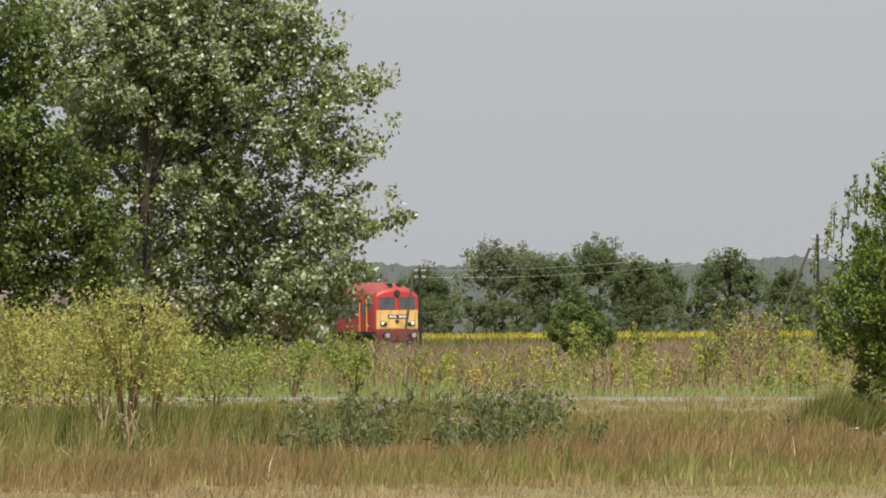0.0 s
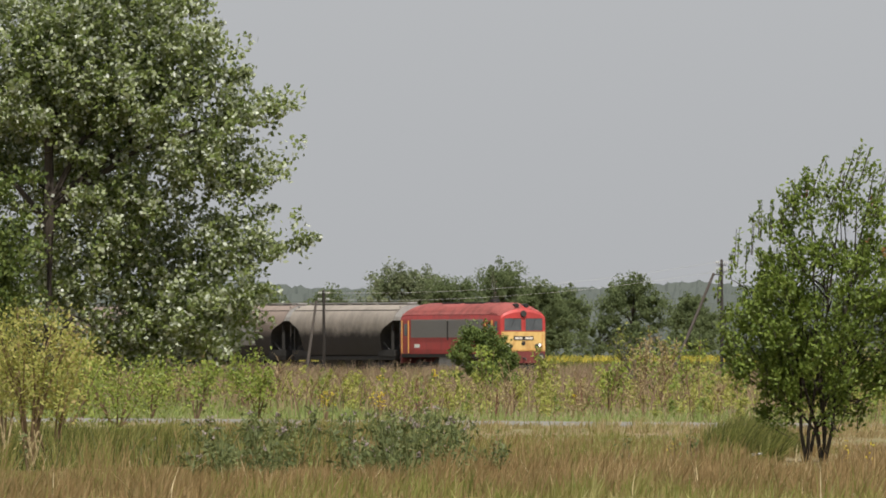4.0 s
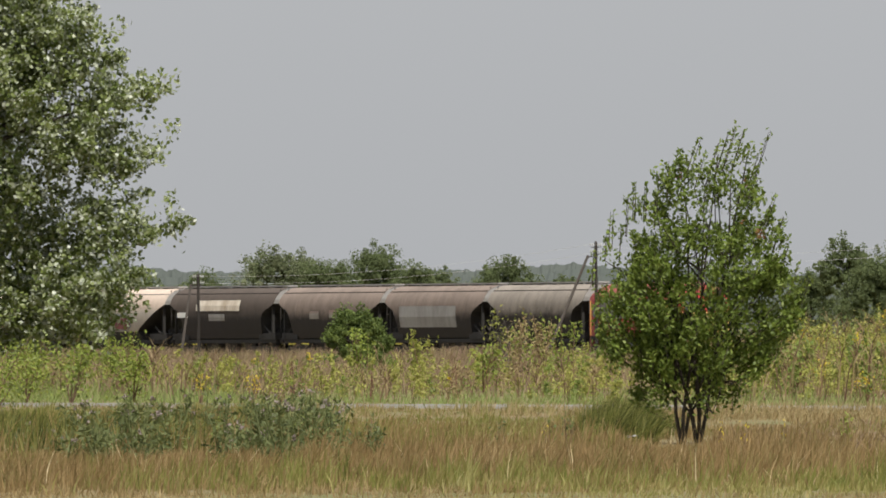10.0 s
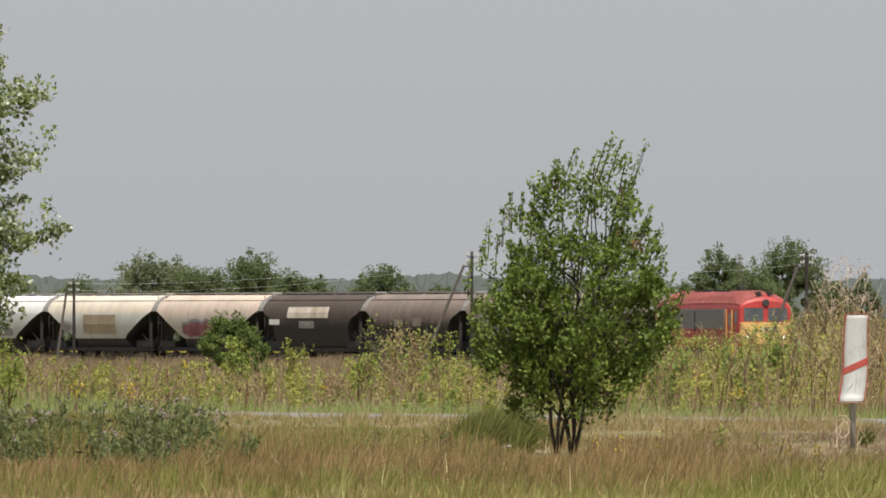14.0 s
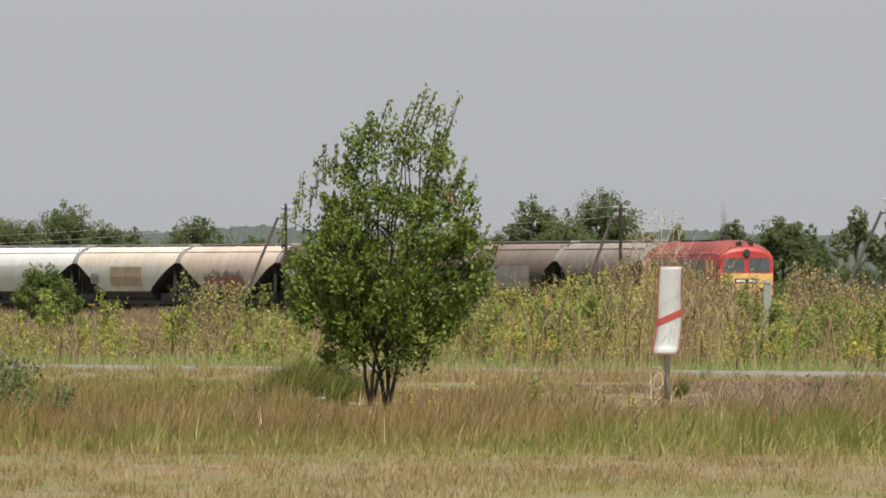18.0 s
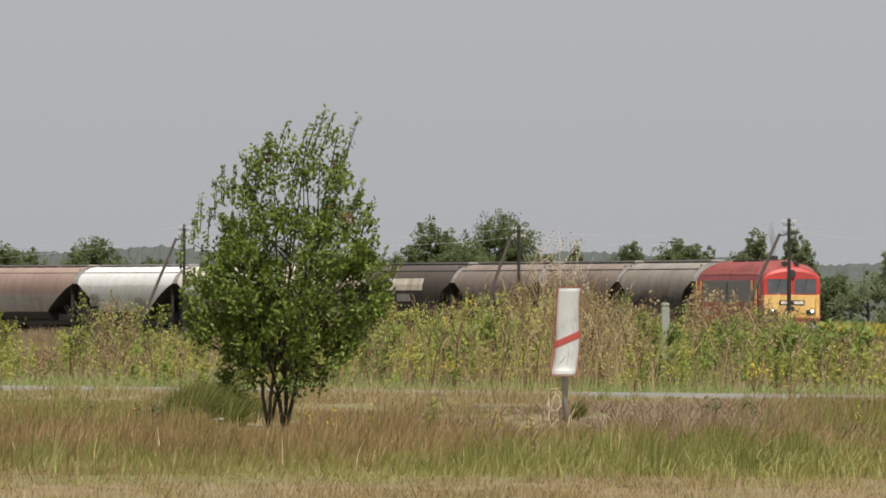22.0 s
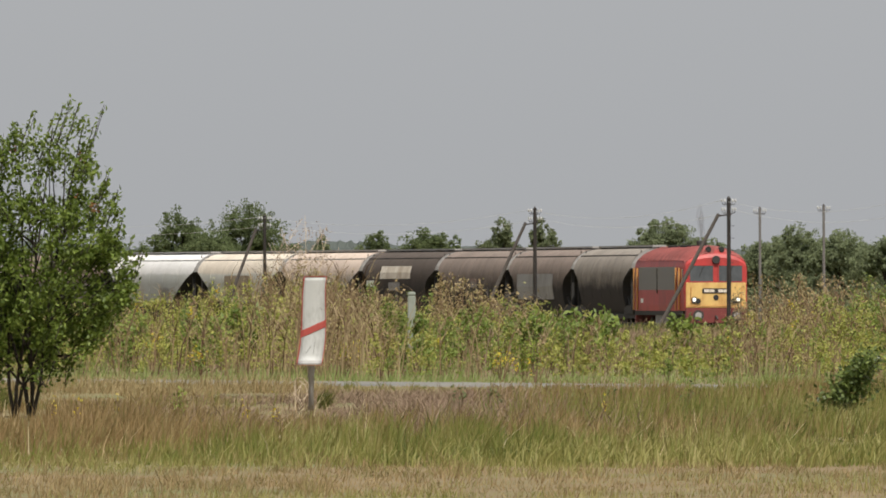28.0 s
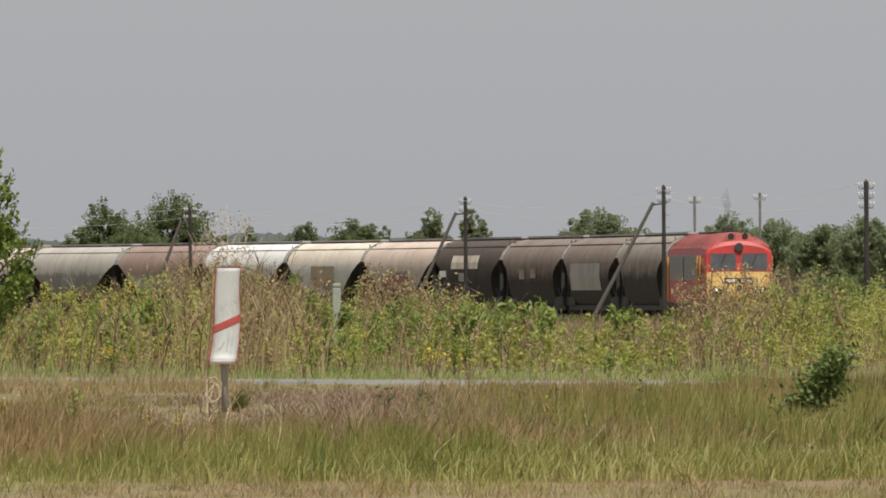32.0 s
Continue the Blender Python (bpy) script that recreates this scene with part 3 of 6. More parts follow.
    # olive blades whose dark colour also paints in shade under the weeds
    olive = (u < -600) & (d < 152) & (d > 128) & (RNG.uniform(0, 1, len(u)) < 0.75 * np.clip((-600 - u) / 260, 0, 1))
    dead, green, pale = dead & ~olive, green & ~olive, pale & ~olive
    brown = ~dead & ~green & ~pale & ~olive
    h[dead] *= RNG.uniform(0.6, 1.0, dead.sum())
    w = RNG.uniform(0.006, 0.014, len(u))
    lay("bleached_grass", "bleached straw-coloured grass along the road", M_BLEACHED, u[pale], d[pale], h[pale], w[pale], 0.35, plain=True)
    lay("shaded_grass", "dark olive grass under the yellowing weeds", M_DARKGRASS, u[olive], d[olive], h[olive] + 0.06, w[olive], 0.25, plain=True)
    lay("withered_grass", "withered mauve-brown grass by the marker post", M_DEAD, u[dead], d[dead], h[dead], w[dead], 0.75, plain=True)
    lay("rough_grass", "rough green grass in front of the road", M_GRASS, u[green], d[green], h[green], w[green], 0.25, plain=True)
    lay("ripe_grass", "ripe brown grass in front of the road", M_BROWN, u[brown], d[brown], h[brown], w[brown], 0.25, plain=True)
    # straw tufts between the young tree and the marker board
    u = RNG.uniform(40, 720, 11000)
    d = RNG.uniform(168, 200, len(u))
    keep = (before_road(u, d) < -9) & (drift(u, d, 0.8, 33) > 0.3)
    u, d = u[keep], d[keep]
    h = RNG.uniform(0.03, 0.15, len(u)) * (0.4 + 1.1 * drift(u, d, 0.7, 34))
    half = RNG.uniform(0, 1, len(u)) < 0.55
    lay("straw_tufts", "straw-coloured tufts in the meadow", M_BLEACHED, u[half], d[half], h[half], RNG.uniform(0.007, 0.013, half.sum()), 0.4, plain=True)
    lay("brown_tufts", "short brown tufts in the meadow", M_BROWN, u[~half], d[~half], h[~half], RNG.uniform(0.007, 0.013, (~half).sum()), 0.4, plain=True)
    # ragged tufts that overhang the road's near edge
    u = RNG.uniform(230, 720, 9000)
    d = RNG.uniform(195, 240, len(u))
    g = before_road(u, d)
    keep = (g > -4.5) & (g < -1.7) & (drift(u, d, 1.6, 31) > 0.3)
    u, d = u[keep], d[keep]
    lay("road_edge_grass", "bleached grass tufts at the road's edge", M_BLEACHED, u, d, RNG.uniform(0.05, 0.19, len(u)), RNG.uniform(0.008, 0.014, len(u)), 0.4, plain=True)
    # verge beyond the road
    u, d = scatter(84000, 190, 300)
    g = before_road(u, d)
    keep = (g > 1.9) & (g < 9 + 26.0 * np.clip((-600 - u) / 160, 0, 1))
    u, d, g = u[keep], d[keep], g[keep]
    lay("verge_grass", "fresh green grass verge along the road", M_VERGE, u, d, RNG.uniform(0.06, 0.34, len(u)) * (0.55 + 0.7 * drift(u, d, 1.2, 17)) * np.clip(g / 6, 0.5, 1.0), RNG.uniform(0.008, 0.015, len(u)), 0.35, plain=True)
    # fallow land as far as the railway
    u, d = scatter(95000, 225, 840)
    x, y = d * np.sin(u / K), d * np.cos(u / K)
    far = np.array([track_range(v) for v in np.linspace(U0, U1, 60)])
    keep = (d < np.interp(u, np.linspace(U0, U1, 60), far) - 6) & (before_road(u, d) > 10)
    u, d = u[keep], d[keep]
    near = np.clip((d - np.interp(u, np.linspace(U0, U1, 60), far) + 60) / 40, 0, 1)
    h = RNG.uniform(0.25, 0.75, len(u)) * (0.6 + 0.6 * drift(u, d, 6, 12)) * (1 - near) + RNG.uniform(0.95, 1.4, len(u)) * near
    lay("fallow_weeds", "brownish fallow weeds between road and railway", M_FALLOW, u, d, h, RNG.uniform(0.012, 0.03, len(u)), 0.45, plain=True)
    u = RNG.uniform(U0, U1, 30000)
    d = np.interp(u, np.linspace(U0, U1, 60), far) - RNG.uniform(7, 34, len(u))
    h = RNG.uniform(0.6, 1.12, len(u)) * (0.75 + 0.4 * drift(u, d, 3, 15))
    lay("trackside_weeds", "dry brown weeds along the foot of the railway", M_FALLOW, u, d, h, RNG.uniform(0.02, 0.045, len(u)), 0.3, plain=True)
    u = RNG.uniform(U0, U1, 22000)
    d = np.interp(u, np.linspace(U0, U1, 60), far) + RNG.uniform(7, 30, len(u))
    lay("far_bank_weeds", "dark green and brown weeds behind the track", M_DARKGRASS, u, d, RNG.uniform(0.95, 1.3, len(u)), RNG.uniform(0.04, 0.08, len(u)), 0.25, plain=True)
    # yellow field beyond the railway
    u, d = scatter(46000, 980, 1180)
    keep = (d > np.interp(u, np.linspace(U0, U1, 60), far) + 110) & (drift(u, d, 14, 14) > 0.12) & (d > 1000)
    u, d = u[keep], d[keep]
    lay("goldenrod_field", "field of yellow flowering weeds beyond the railway", M_FLOWERFIELD, u, d, RNG.uniform(0.6, 1.45, len(u)), RNG.uniform(0.05, 0.12, len(u)), 0.5, category="flower field", plain=True)


def track_range(u):
    """Distance at which the bearing u meets the railway."""
    best = 600.0
    for i in range(-80, 90):
        x, y, _ = on_track(i * 4.0)
        if abs(x / y * K - u) < 30:
            best = y
    return best


build_grass()


# ---- weeds ----
TOPS = [(-1560, -10), (-1150, -5), (-1000, -25), (-860, -15), (-760, -32), (-620, -48), (-350, -40), (-200, -36), (-60, -34), (60, -30), (150, -12), (250, 0), (420, 12), (540, 24), (600, 44), (645, 56), (700, 36), (750, 16), (850, -4), (1000, -8), (1080, -14), (1150, -30), (1220, -54), (1300, -52), (1390, -46), (1450, -30), (1500, -12), (1560, 6), (1640, 26), (1960, 35)]
FULL = [(-1560, 1.0), (-900, 0.9), (-760, 0.6), (-620, 0.34), (-60, 0.4), (60, 0.55), (200, 1.0), (1100, 0.9), (1220, 0.6), (1320, 0.8), (1960, 1.0)]


def weeds_at(count, d0, d1, u0=U0, u1=U1, full=True):
    u, d = scatter(count, d0, d1, u0, u1)
    keep = (before_road(u, d) > 5.0 + 20.0 * np.clip((-640 - u) / 160, 0, 1)) & (d > 205)
    if full:
        keep &= RNG.uniform(0, 1, len(u)) < np.interp(u, *zip(*FULL))
    u, d = u[keep], d[keep]
    top = np.interp(u, *zip(*TOPS)) + 10 * (drift(u, d, 0.9, 21) - 0.5)
    h = np.clip(EYE - land_np(d) + top / K * d, 0.35, 2.2)
    h = np.where((np.abs(u - 852) < 18) & (d < 239), np.minimum(h, 0.65), h)
    return u, d, h


def foliage(u, d, h, per, spread, low=0.16):
    """Leaf places round upright stems."""
    n = len(u)
    x, y = d * np.sin(u / K), d * np.cos(u / K)
    t = RNG.uniform(low ** 1.4, 1, (n, per)) ** (1 / 1.4)
    r = spread * (1.15 - 0.75 * t) * (h[:, None] ** 0.5)
    a = RNG.uniform(0, 6.283, (n, per))
    rr = r * np.sqrt(RNG.uniform(0.05, 1, (n, per)))
    k = max(3, per // 9)
    pick = RNG.integers(0, k, (n, per))
    row = np.arange(n)[:, None]
    t, rr, a = (q[row, pick] + RNG.normal(0, e, (n, per)) for q, e in ((t, 0.045), (rr, 0.035), (a, 0.35)))
    t = np.clip(t, low, 1.03)
    p = np.stack([x[:, None] + rr * np.cos(a) + 0.06 * t * h[:, None], y[:, None] + rr * np.sin(a), land_np(d)[:, None] + t * h[:, None]], -1)
    return p.reshape(-1, 3)


def stems(u, d, h, w):
    x, y = d * np.sin(u / K), d * np.cos(u / K)
    base = np.stack([x, y, land_np(d) - 0.02], 1)
    n = len(u)
    return blades(base, h, np.full(n, w), np.stack([RNG.normal(0.08, 0.22, n) * h, RNG.normal(0, 0.2, n) * h], 1))


def build_weeds():
    u, d, h = weeds_at(3700, 206, 310)
    h *= (0.38 + 0.7 * RNG.uniform(0, 1, len(u)) ** 1.3) * (0.72 + 0.42 * drift(u, d, 1.3, 23))
    dry = np.clip(np.exp(-((u - 705) / 115) ** 2) * 0.68 + 0.3 * np.exp(-((u - 1450) / 160) ** 2) + 0.3 * np.exp(-((u + 300) / 350) ** 2), 0.13, 0.9)
    lush = np.clip(np.exp(-((u - 960) / 110) ** 2) * 0.45 + 0.2, 0, 0.8)
    pick = RNG.uniform(0, 1, len(u))
    is_dry = pick < dry
    is_lush = ~is_dry & (RNG.uniform(0, 1, len(u)) < lush)
    is_gold = ~is_dry & ~is_lush
    for mask, name, label, mat, per, size, spread in (
            (is_gold, "goldenrod_thicket", "thicket of yellow-green goldenrod beyond the road", M_GOLD, 118, 0.062, 0.2),
            (is_lush, "leafy_weeds", "fresh green leafy weeds beyond the road", M_NETTLE, 110, 0.062, 0.2),
            (is_dry, "withered_weeds", "withered brown weed stalks beyond the road", M_DRYLEAF, 96, 0.056, 0.18)):
        c = foliage(u[mask], d[mask], h[mask], per, spread)
        q = leaf_quads(c, RNG.uniform(0.6, 1.3, len(c)) * size, RNG.uniform(0.35, 0.6, len(c)) * size, 0.0, None, 0.75)
        tagged(put(name, quads_mesh(name, q), mat), label, "weeds", kind="stuff")
    two = np.repeat(np.arange(len(u)), 2)
    tagged(put("weed_stalks", strips_mesh("weed_stalks", stems(u[two] + RNG.normal(0, 16, len(two)), d[two], h[two] * RNG.uniform(0.5, 1.12, len(two)), 0.012)), M_STALKMIX), "thin brown stalks of tall weeds", "stalks", kind="stuff")
    # yellow flower heads sprinkled over the thicket
    pick = RNG.uniform(0, 1, len(u)) < 0.03
    c = foliage(u[pick], d[pick], h[pick], 22, 0.14, 0.8)
    tagged(put("yellow_flower_heads", quads_mesh("yellow_flower_heads", leaf_quads(c, 0.042, 0.034)), M_YELLOW), "small yellow flower heads on the weeds", "flowers", kind="stuff")
    # bare straw-coloured stalks round the marker board
    n = 380
    u, d = RNG.normal(715, 105, n), RNG.uniform(212, 268, n)
    keep = (before_road(u, d) > 5) & (np.abs(u - 852) > 14)
    u, d = u[keep], d[keep]
    tall = np.clip(EYE - land_np(d) + np.interp(u, *zip(*TOPS)) / K * d, 0.4, 2.2) * RNG.uniform(0.55, 1.08, len(u))
    lay("dry_stalks", "bare straw-coloured stalks of dead weeds", M_BLEACHED, u, d, tall, RNG.uniform(0.010, 0.018, len(u)), 0.28, 0.05, category="stalks")
    # dead branching stems, thickest round the marker board
    u = np.concatenate([RNG.normal(715, 95, 130), RNG.uniform(150, 1200, 260), RNG.normal(1480, 110, 170), RNG.uniform(-1200, 150, 150)])
    d = RNG.uniform(214, 262, len(u))
    keep = (before_road(u, d) > 5) & (np.abs(u - 852) > 14)
    u, d = u[keep], d[keep]
    tall = np.clip(EYE - land_np(d) + np.interp(u, *zip(*TOPS)) / K * d, 0.4, 2.2) * RNG.uniform(0.6, 1.15, len(u))
    foot = np.stack([d * np.sin(u / K), d * np.cos(u / K), land_np(d) - 0.02], 1)
    bend = np.stack([RNG.normal(0.05, 0.22, len(u)) * tall, RNG.normal(0, 0.1, len(u)) * tall], 1)
    rows = [blades(foot, tall, RNG.uniform(0.016, 0.026, len(u)), bend)]
    for k in range(9):
        t = RNG.uniform(0.4, 0.95, len(u))
        at = foot + np.stack([bend[:, 0] * t * t, bend[:, 1] * t * t, tall * t], 1)
        up = RNG.uniform(0.12, 0.34, len(u)) * tall * (1.15 - 0.6 * t)
        way = RNG.choice([-1.0, 1.0], len(u)) * RNG.uniform(0.35, 1.1, len(u))
        rows.append(blades(at, up, RNG.uniform(0.010, 0.017, len(u)), np.stack([way * up, RNG.normal(0, 0.5, len(u)) * up], 1)))
    tagged(put("dead_weed_stems", strips_mesh("dead_weed_stems", np.concatenate(rows)), M_STALKMIX), "dead brown branching stems among the weeds", "stalks", kind="stuff")


build_weeds()


def tall_weed(label, u, d, height, spread, mat, leaves, size, stalk=None, low=0.25, lean=0.0, count=5, group="tall weeds in the meadow", slender=0.5):
    """One weed: a few stalks from one root and its leaves."""
    x, y = spot(u, d)
    ob = thing("weed", label, "weed", pose(x, y, land(d)), group)
    tips = []
    for i in range(count):
        a = RNG.uniform(0, 6.283)
        tip = Vector((math.cos(a) * spread * 0.6 + lean * height, math.sin(a) * spread * 0.6, height * RNG.uniform(0.75, 1.0)))
        mid = Vector((tip.x * slender, tip.y * slender, tip.z * 0.5)) + Vector((RNG.normal(0, 0.03), RNG.normal(0, 0.03), 0)) - Vector((lean * height * 0.2, 0, 0))
        part("stalk", limb([(0, 0, -0.03), mid, tip], 0.014, 0.005, 5), stalk or M_STALK, ob)
        tips.append((mid, tip))
    c = []
    for i in range(leaves):
        mid, tip = tips[i % count]
        t = math.sqrt(RNG.uniform(low * low, 1.0))
        p = (mid * (t / 0.5) if t < 0.5 else mid + (tip - mid) * ((t - 0.5) / 0.5))
        r = spread * (0.75 - 0.45 * t)
        c.append((p.x + RNG.normal(0, r * 0.5), p.y + RNG.normal(0, r * 0.5), p.z + RNG.normal(0, 0.05)))
    c = np.array(c)
    put("foliage", quads_mesh("foliage", leaf_quads(c, RNG.uniform(0.7, 1.3, len(c)) * size, RNG.uniform(0.4, 0.6, len(c)) * size, 0.0, None, 1.0)), mat, ob)
    return ob


def build_tall_weeds():
    # yellowing weeds that stand before the road
    tall_weed("tall yellowing weed with bare pale stalks at its foot", -1226, 139.5, 1.64, 0.74, M_OLIVE, 3000, 0.05, M_STALKMIX, low=0.4, count=13, slender=0.3)
    tall_weed("slim yellowing weed with a bare brown stalk", -1186, 140.2, 1.3, 0.45, M_OLIVE, 700, 0.05, M_STALKMIX, low=0.45, lean=0.12, count=4, slender=0.35)
    tall_weed("slim yellowing weed with a bare brown stalk", -1272, 140.6, 1.42, 0.5, M_OLIVE, 900, 0.05, M_STALKMIX, low=0.4, lean=-0.05, count=4, slender=0.35)
    tall_weed("bundle of bare bleached stalks in the grass", -1224, 138.6, 0.42, 0.2, M_DRYLEAF, 40, 0.04, M_PALESTRAW, count=9, slender=0.6, group="")
    tall_weed("bundle of bare bleached stalks in the grass", -1266, 139.4, 0.55, 0.12, M_DRYLEAF, 30, 0.04, M_PALESTRAW, count=5, slender=0.6, group="")
    tall_weed("tall yellowing weed with bare pale stalks at its foot", -1375, 152, 1.55, 0.75, M_OLIVE, 2800, 0.05, low=0.2, count=9)
    tall_weed("bushy yellow-green weed by the road", -1450, 172, 1.5, 0.85, M_OLIVE, 2200, 0.055, low=0.05, count=8)
    for u, d, h in ((-1330, 180, 1.4), (-1160, 200, 1.15), (-1420, 190, 1.5), (-1070, 204, 1.0)):
        tall_weed("bushy yellow-green weed by the road", u, d, h, 0.9, M_LUSH if d > 195 else M_OLIVE, 1900, 0.06, low=0.02, count=8)
    tall_weed("bushy yellow-green weed by the road", -1130, 236, 1.35, 0.5, M_GOLD, 500, 0.085)
    for u, d, h in ((-930, 232, 1.15), (-1010, 238, 1.05), (-820, 236, 0.95)):
        tall_weed("bright green leafy weed beyond the road", u, d, h, 0.55, M_LUSH, 640, 0.075, low=0.05)
    for u, d, h, s in ((-310, 240, 1.22, 0.3), (-200, 238, 0.95, 0.5), (-412, 262, 1.2, 0.35), (-120, 262, 1.4, 0.45), (-60, 262, 1.45, 0.4), (-840, 250, 1.25, 0.4)):
        tall_weed("fresh green weed with pale top beyond the road", u, d, h, s, M_LUSH if s > 0.3 else M_GOLD, 330, 0.085)
    for u, d, h in ((-536, 238, 0.75), (-400, 236, 0.6), (-560, 190, 0.35), (-250, 240, 0.8)):
        tall_weed("dry dark red dock stalk", u, d, h, 0.05, M_DRYLEAF, 60, 0.035, M_REDSTALK, 0.4, count=2)
    for u, d, h, s in ((-140, 250, 1.5, 0.3), (-95, 256, 1.55, 0.28), (620, 236, 1.7, 0.4), (668, 232, 1.75, 0.42), (705, 240, 1.6, 0.35), (640, 226, 1.35, 0.4), (735, 228, 1.5, 0.45), (775, 234, 1.55, 0.4), (690, 218, 1.2, 0.4), (800, 240, 1.3, 0.4), (915, 250, 1.6, 0.3), (750, 244, 1.45, 0.35), (580, 246, 1.5, 0.35), (1560, 262, 1.75, 0.45), (1500, 258, 1.4, 0.4), (1350, 250, 0.85, 0.4), (930, 262, 1.35, 0.35), (1650, 250, 1.6, 0.5), (905, 256, 1.7, 0.3), (928, 262, 1.8, 0.3), (955, 252, 1.6, 0.35), (985, 258, 1.55, 0.3), (1010, 250, 1.45, 0.3), (1470, 262, 1.75, 0.4), (1530, 268, 1.85, 0.45), (1600, 256, 1.75, 0.45), (1440, 256, 1.5, 0.35)):
        tall_weed("tall withered weed with feathery brown seed heads", u, d, h, s, M_DRYLEAF, 380, 0.06)
    for u, d, h, s in ((905, 232, 0.9, 0.4), (960, 236, 1.12, 0.3), (1010, 240, 0.95, 0.4), (1050, 234, 1.1, 0.3), (884, 234, 1.0, 0.3), (822, 232, 1.2, 0.3), (850, 230, 0.6, 0.3), (1100, 236, 0.95, 0.4), (1620, 246, 1.35, 0.6), (1700, 240, 1.45, 0.6), (1440, 248, 0.9, 0.5)):
        tall_weed("lush green bushy weed in front of the railway", u, d, h, s, M_NETTLE, 760, 0.075, low=0.1)
    for u, d, h, s in ((1066, 238, 1.1, 0.45), (1102, 242, 1.05, 0.45), (1134, 240, 1.0, 0.45), (1164, 244, 1.08, 0.42), (1188, 240, 1.0, 0.38), (868, 234, 0.95, 0.16), (1338, 246, 1.02, 0.4), (940, 230, 1.0, 0.35), (560, 232, 1.15, 0.4), (478, 230, 1.05, 0.45), (350, 232, 1.0, 0.45)):
        tall_weed("broad-leaved green weed in front of the railway", u, d, h, s, M_NETTLE, 300, 0.12, M_STALKMIX, low=0.3, count=7)
    for u, d, h in ((1072, 205, 0.75), (1050, 212, 0.6)):
        tall_weed("slender green weed at the road's edge", u, d, h, 0.16, M_LUSH, 150, 0.06, count=3)
    for u, d, h in ((1012, 214, 0.42), (1052, 216, 0.36), (1068, 219, 0.5), (742, 222, 0.62), (395, 226, 0.7), (470, 224, 0.5), (-610, 228, 0.55), (-700, 226, 0.5)):
        tall_weed("low weed with small yellow flowers at the verge", u, d, h, 0.2, M_YELLOW, 60, 0.05, M_STALKMIX, 0.6, count=4, group="yellow-flowered weeds")
    for u, d in ((215, 127), (262, 124), (330, 129), (-90, 131), (560, 126), (610, 121), (1190, 128)):
        tall_weed("small yellow-flowered weed in the meadow grass", u, d, 0.34, 0.06, M_YELLOW, 16, 0.03, M_STALKMIX, 0.75, count=3, group="yellow-flowered weeds")
    # loose weeds among the grass before the road
    for i in range(26):
        u, d = float(RNG.uniform(-1500, 1800)), float(RNG.uniform(128, 165))
        if abs(u - 690) < 110 or abs(u - 170) < 150:
            continue
        tall_weed("small green weed in the dry grass", u, d, float(RNG.uniform(0.22, 0.42)), 0.12, M_THISTLE if i % 3 else M_LUSH, 70, 0.045, count=3, group="small weeds in the grass")


build_tall_weeds()


def build_thistles():
    """A patch of grey-green thistles with mauve heads."""
    for i in range(84):
        u = float(RNG.normal(-560, 62) if i % 5 < 3 else RNG.normal(-800, 90))
        d = float(RNG.uniform(120, 150))
        h = float(0.26 + 0.42 * RNG.uniform(0, 1) ** 1.3)
        x, y = spot(u, d)
        ob = thing("thistle", "grey-green thistle with faded mauve flower heads", "thistle", pose(x, y, land(d), rz=RNG.uniform(0, 360)), "thistles in the grass")
        c, heads = [], []
        for k in range(4):
            tip = Vector((RNG.normal(0, 0.10), RNG.normal(0, 0.10), h * RNG.uniform(0.75, 1.0)))
            part("stalk", limb([(0, 0, -0.03), tip * 0.5 + Vector((RNG.normal(0, 0.02), 0, 0)), tip], 0.009, 0.005, 5), M_THISTLE, ob)
            heads.append(tip)
            for j in range(30):
                t = RNG.uniform(0.08, 1)
                p = tip * t
                c.append((p.x + RNG.normal(0, 0.075 - 0.045 * t), p.y + RNG.normal(0, 0.06), p.z + RNG.normal(0, 0.03)))
        put("leaves", quads_mesh("leaves", leaf_quads(np.array(c), RNG.uniform(0.05, 0.11, len(c)), RNG.uniform(0.014, 0.03, len(c)))), M_THISTLE, ob)
        hp = np.concatenate([np.array(t)[None, :] + RNG.normal(0, 0.011, (7, 3)) for t in heads[: 1 + i % 2]])
        put("blossoms", quads_mesh("blossoms", leaf_quads(hp, 0.032, 0.026)), M_PURPLE, ob, "faded mauve flower heads")


build_thistles()


def tuft(label, u, d, n, h, r, mat):
    x, y = spot(u, d)
    a, rr = RNG.uniform(0, 6.283, n), r * np.sqrt(RNG.uniform(0, 1, n))
    base = np.stack([rr * np.cos(a), rr * np.sin(a) * 2, np.full(n, -0.02)], 1)
    hh = h * RNG.uniform(0.35, 1.0, n) * (1.05 - 0.2 * rr / r)
    tip = np.stack([base[:, 0] * 0.2 + RNG.normal(0.1, 0.06, n), RNG.normal(0, 0.06, n)], 1)
    ob = put("grass_tuft", strips_mesh("grass_tuft", blades(base, hh, RNG.uniform(0.006, 0.012, n), tip)), mat)
    ob.matrix_basis = pose(x, y, land(d))
    return tagged(ob, label, "grass tuft", "grass tufts")


# lush tufts; their dark colour also stands in for the tree's shade
for u, d, n, h, r in ((10, 147, 1300, 0.54, 0.28), (62, 147, 900, 0.42, 0.26)):
    tuft("dense dark green grass tuft beside the young tree", u, d, n, h, r, M_DARKGRASS)
tuft("dense dark green grass tuft beside the young tree", 30, 151, 1000, 0.58, 0.20, M_DARKGRASS)
tuft("dense dark green grass tuft beside the young tree", 66, 153, 900, 0.52, 0.20, M_DARKGRASS)
tuft("lower dark green grass tuft beside the young tree", -4, 152, 500, 0.42, 0.16, M_DARKGRASS)
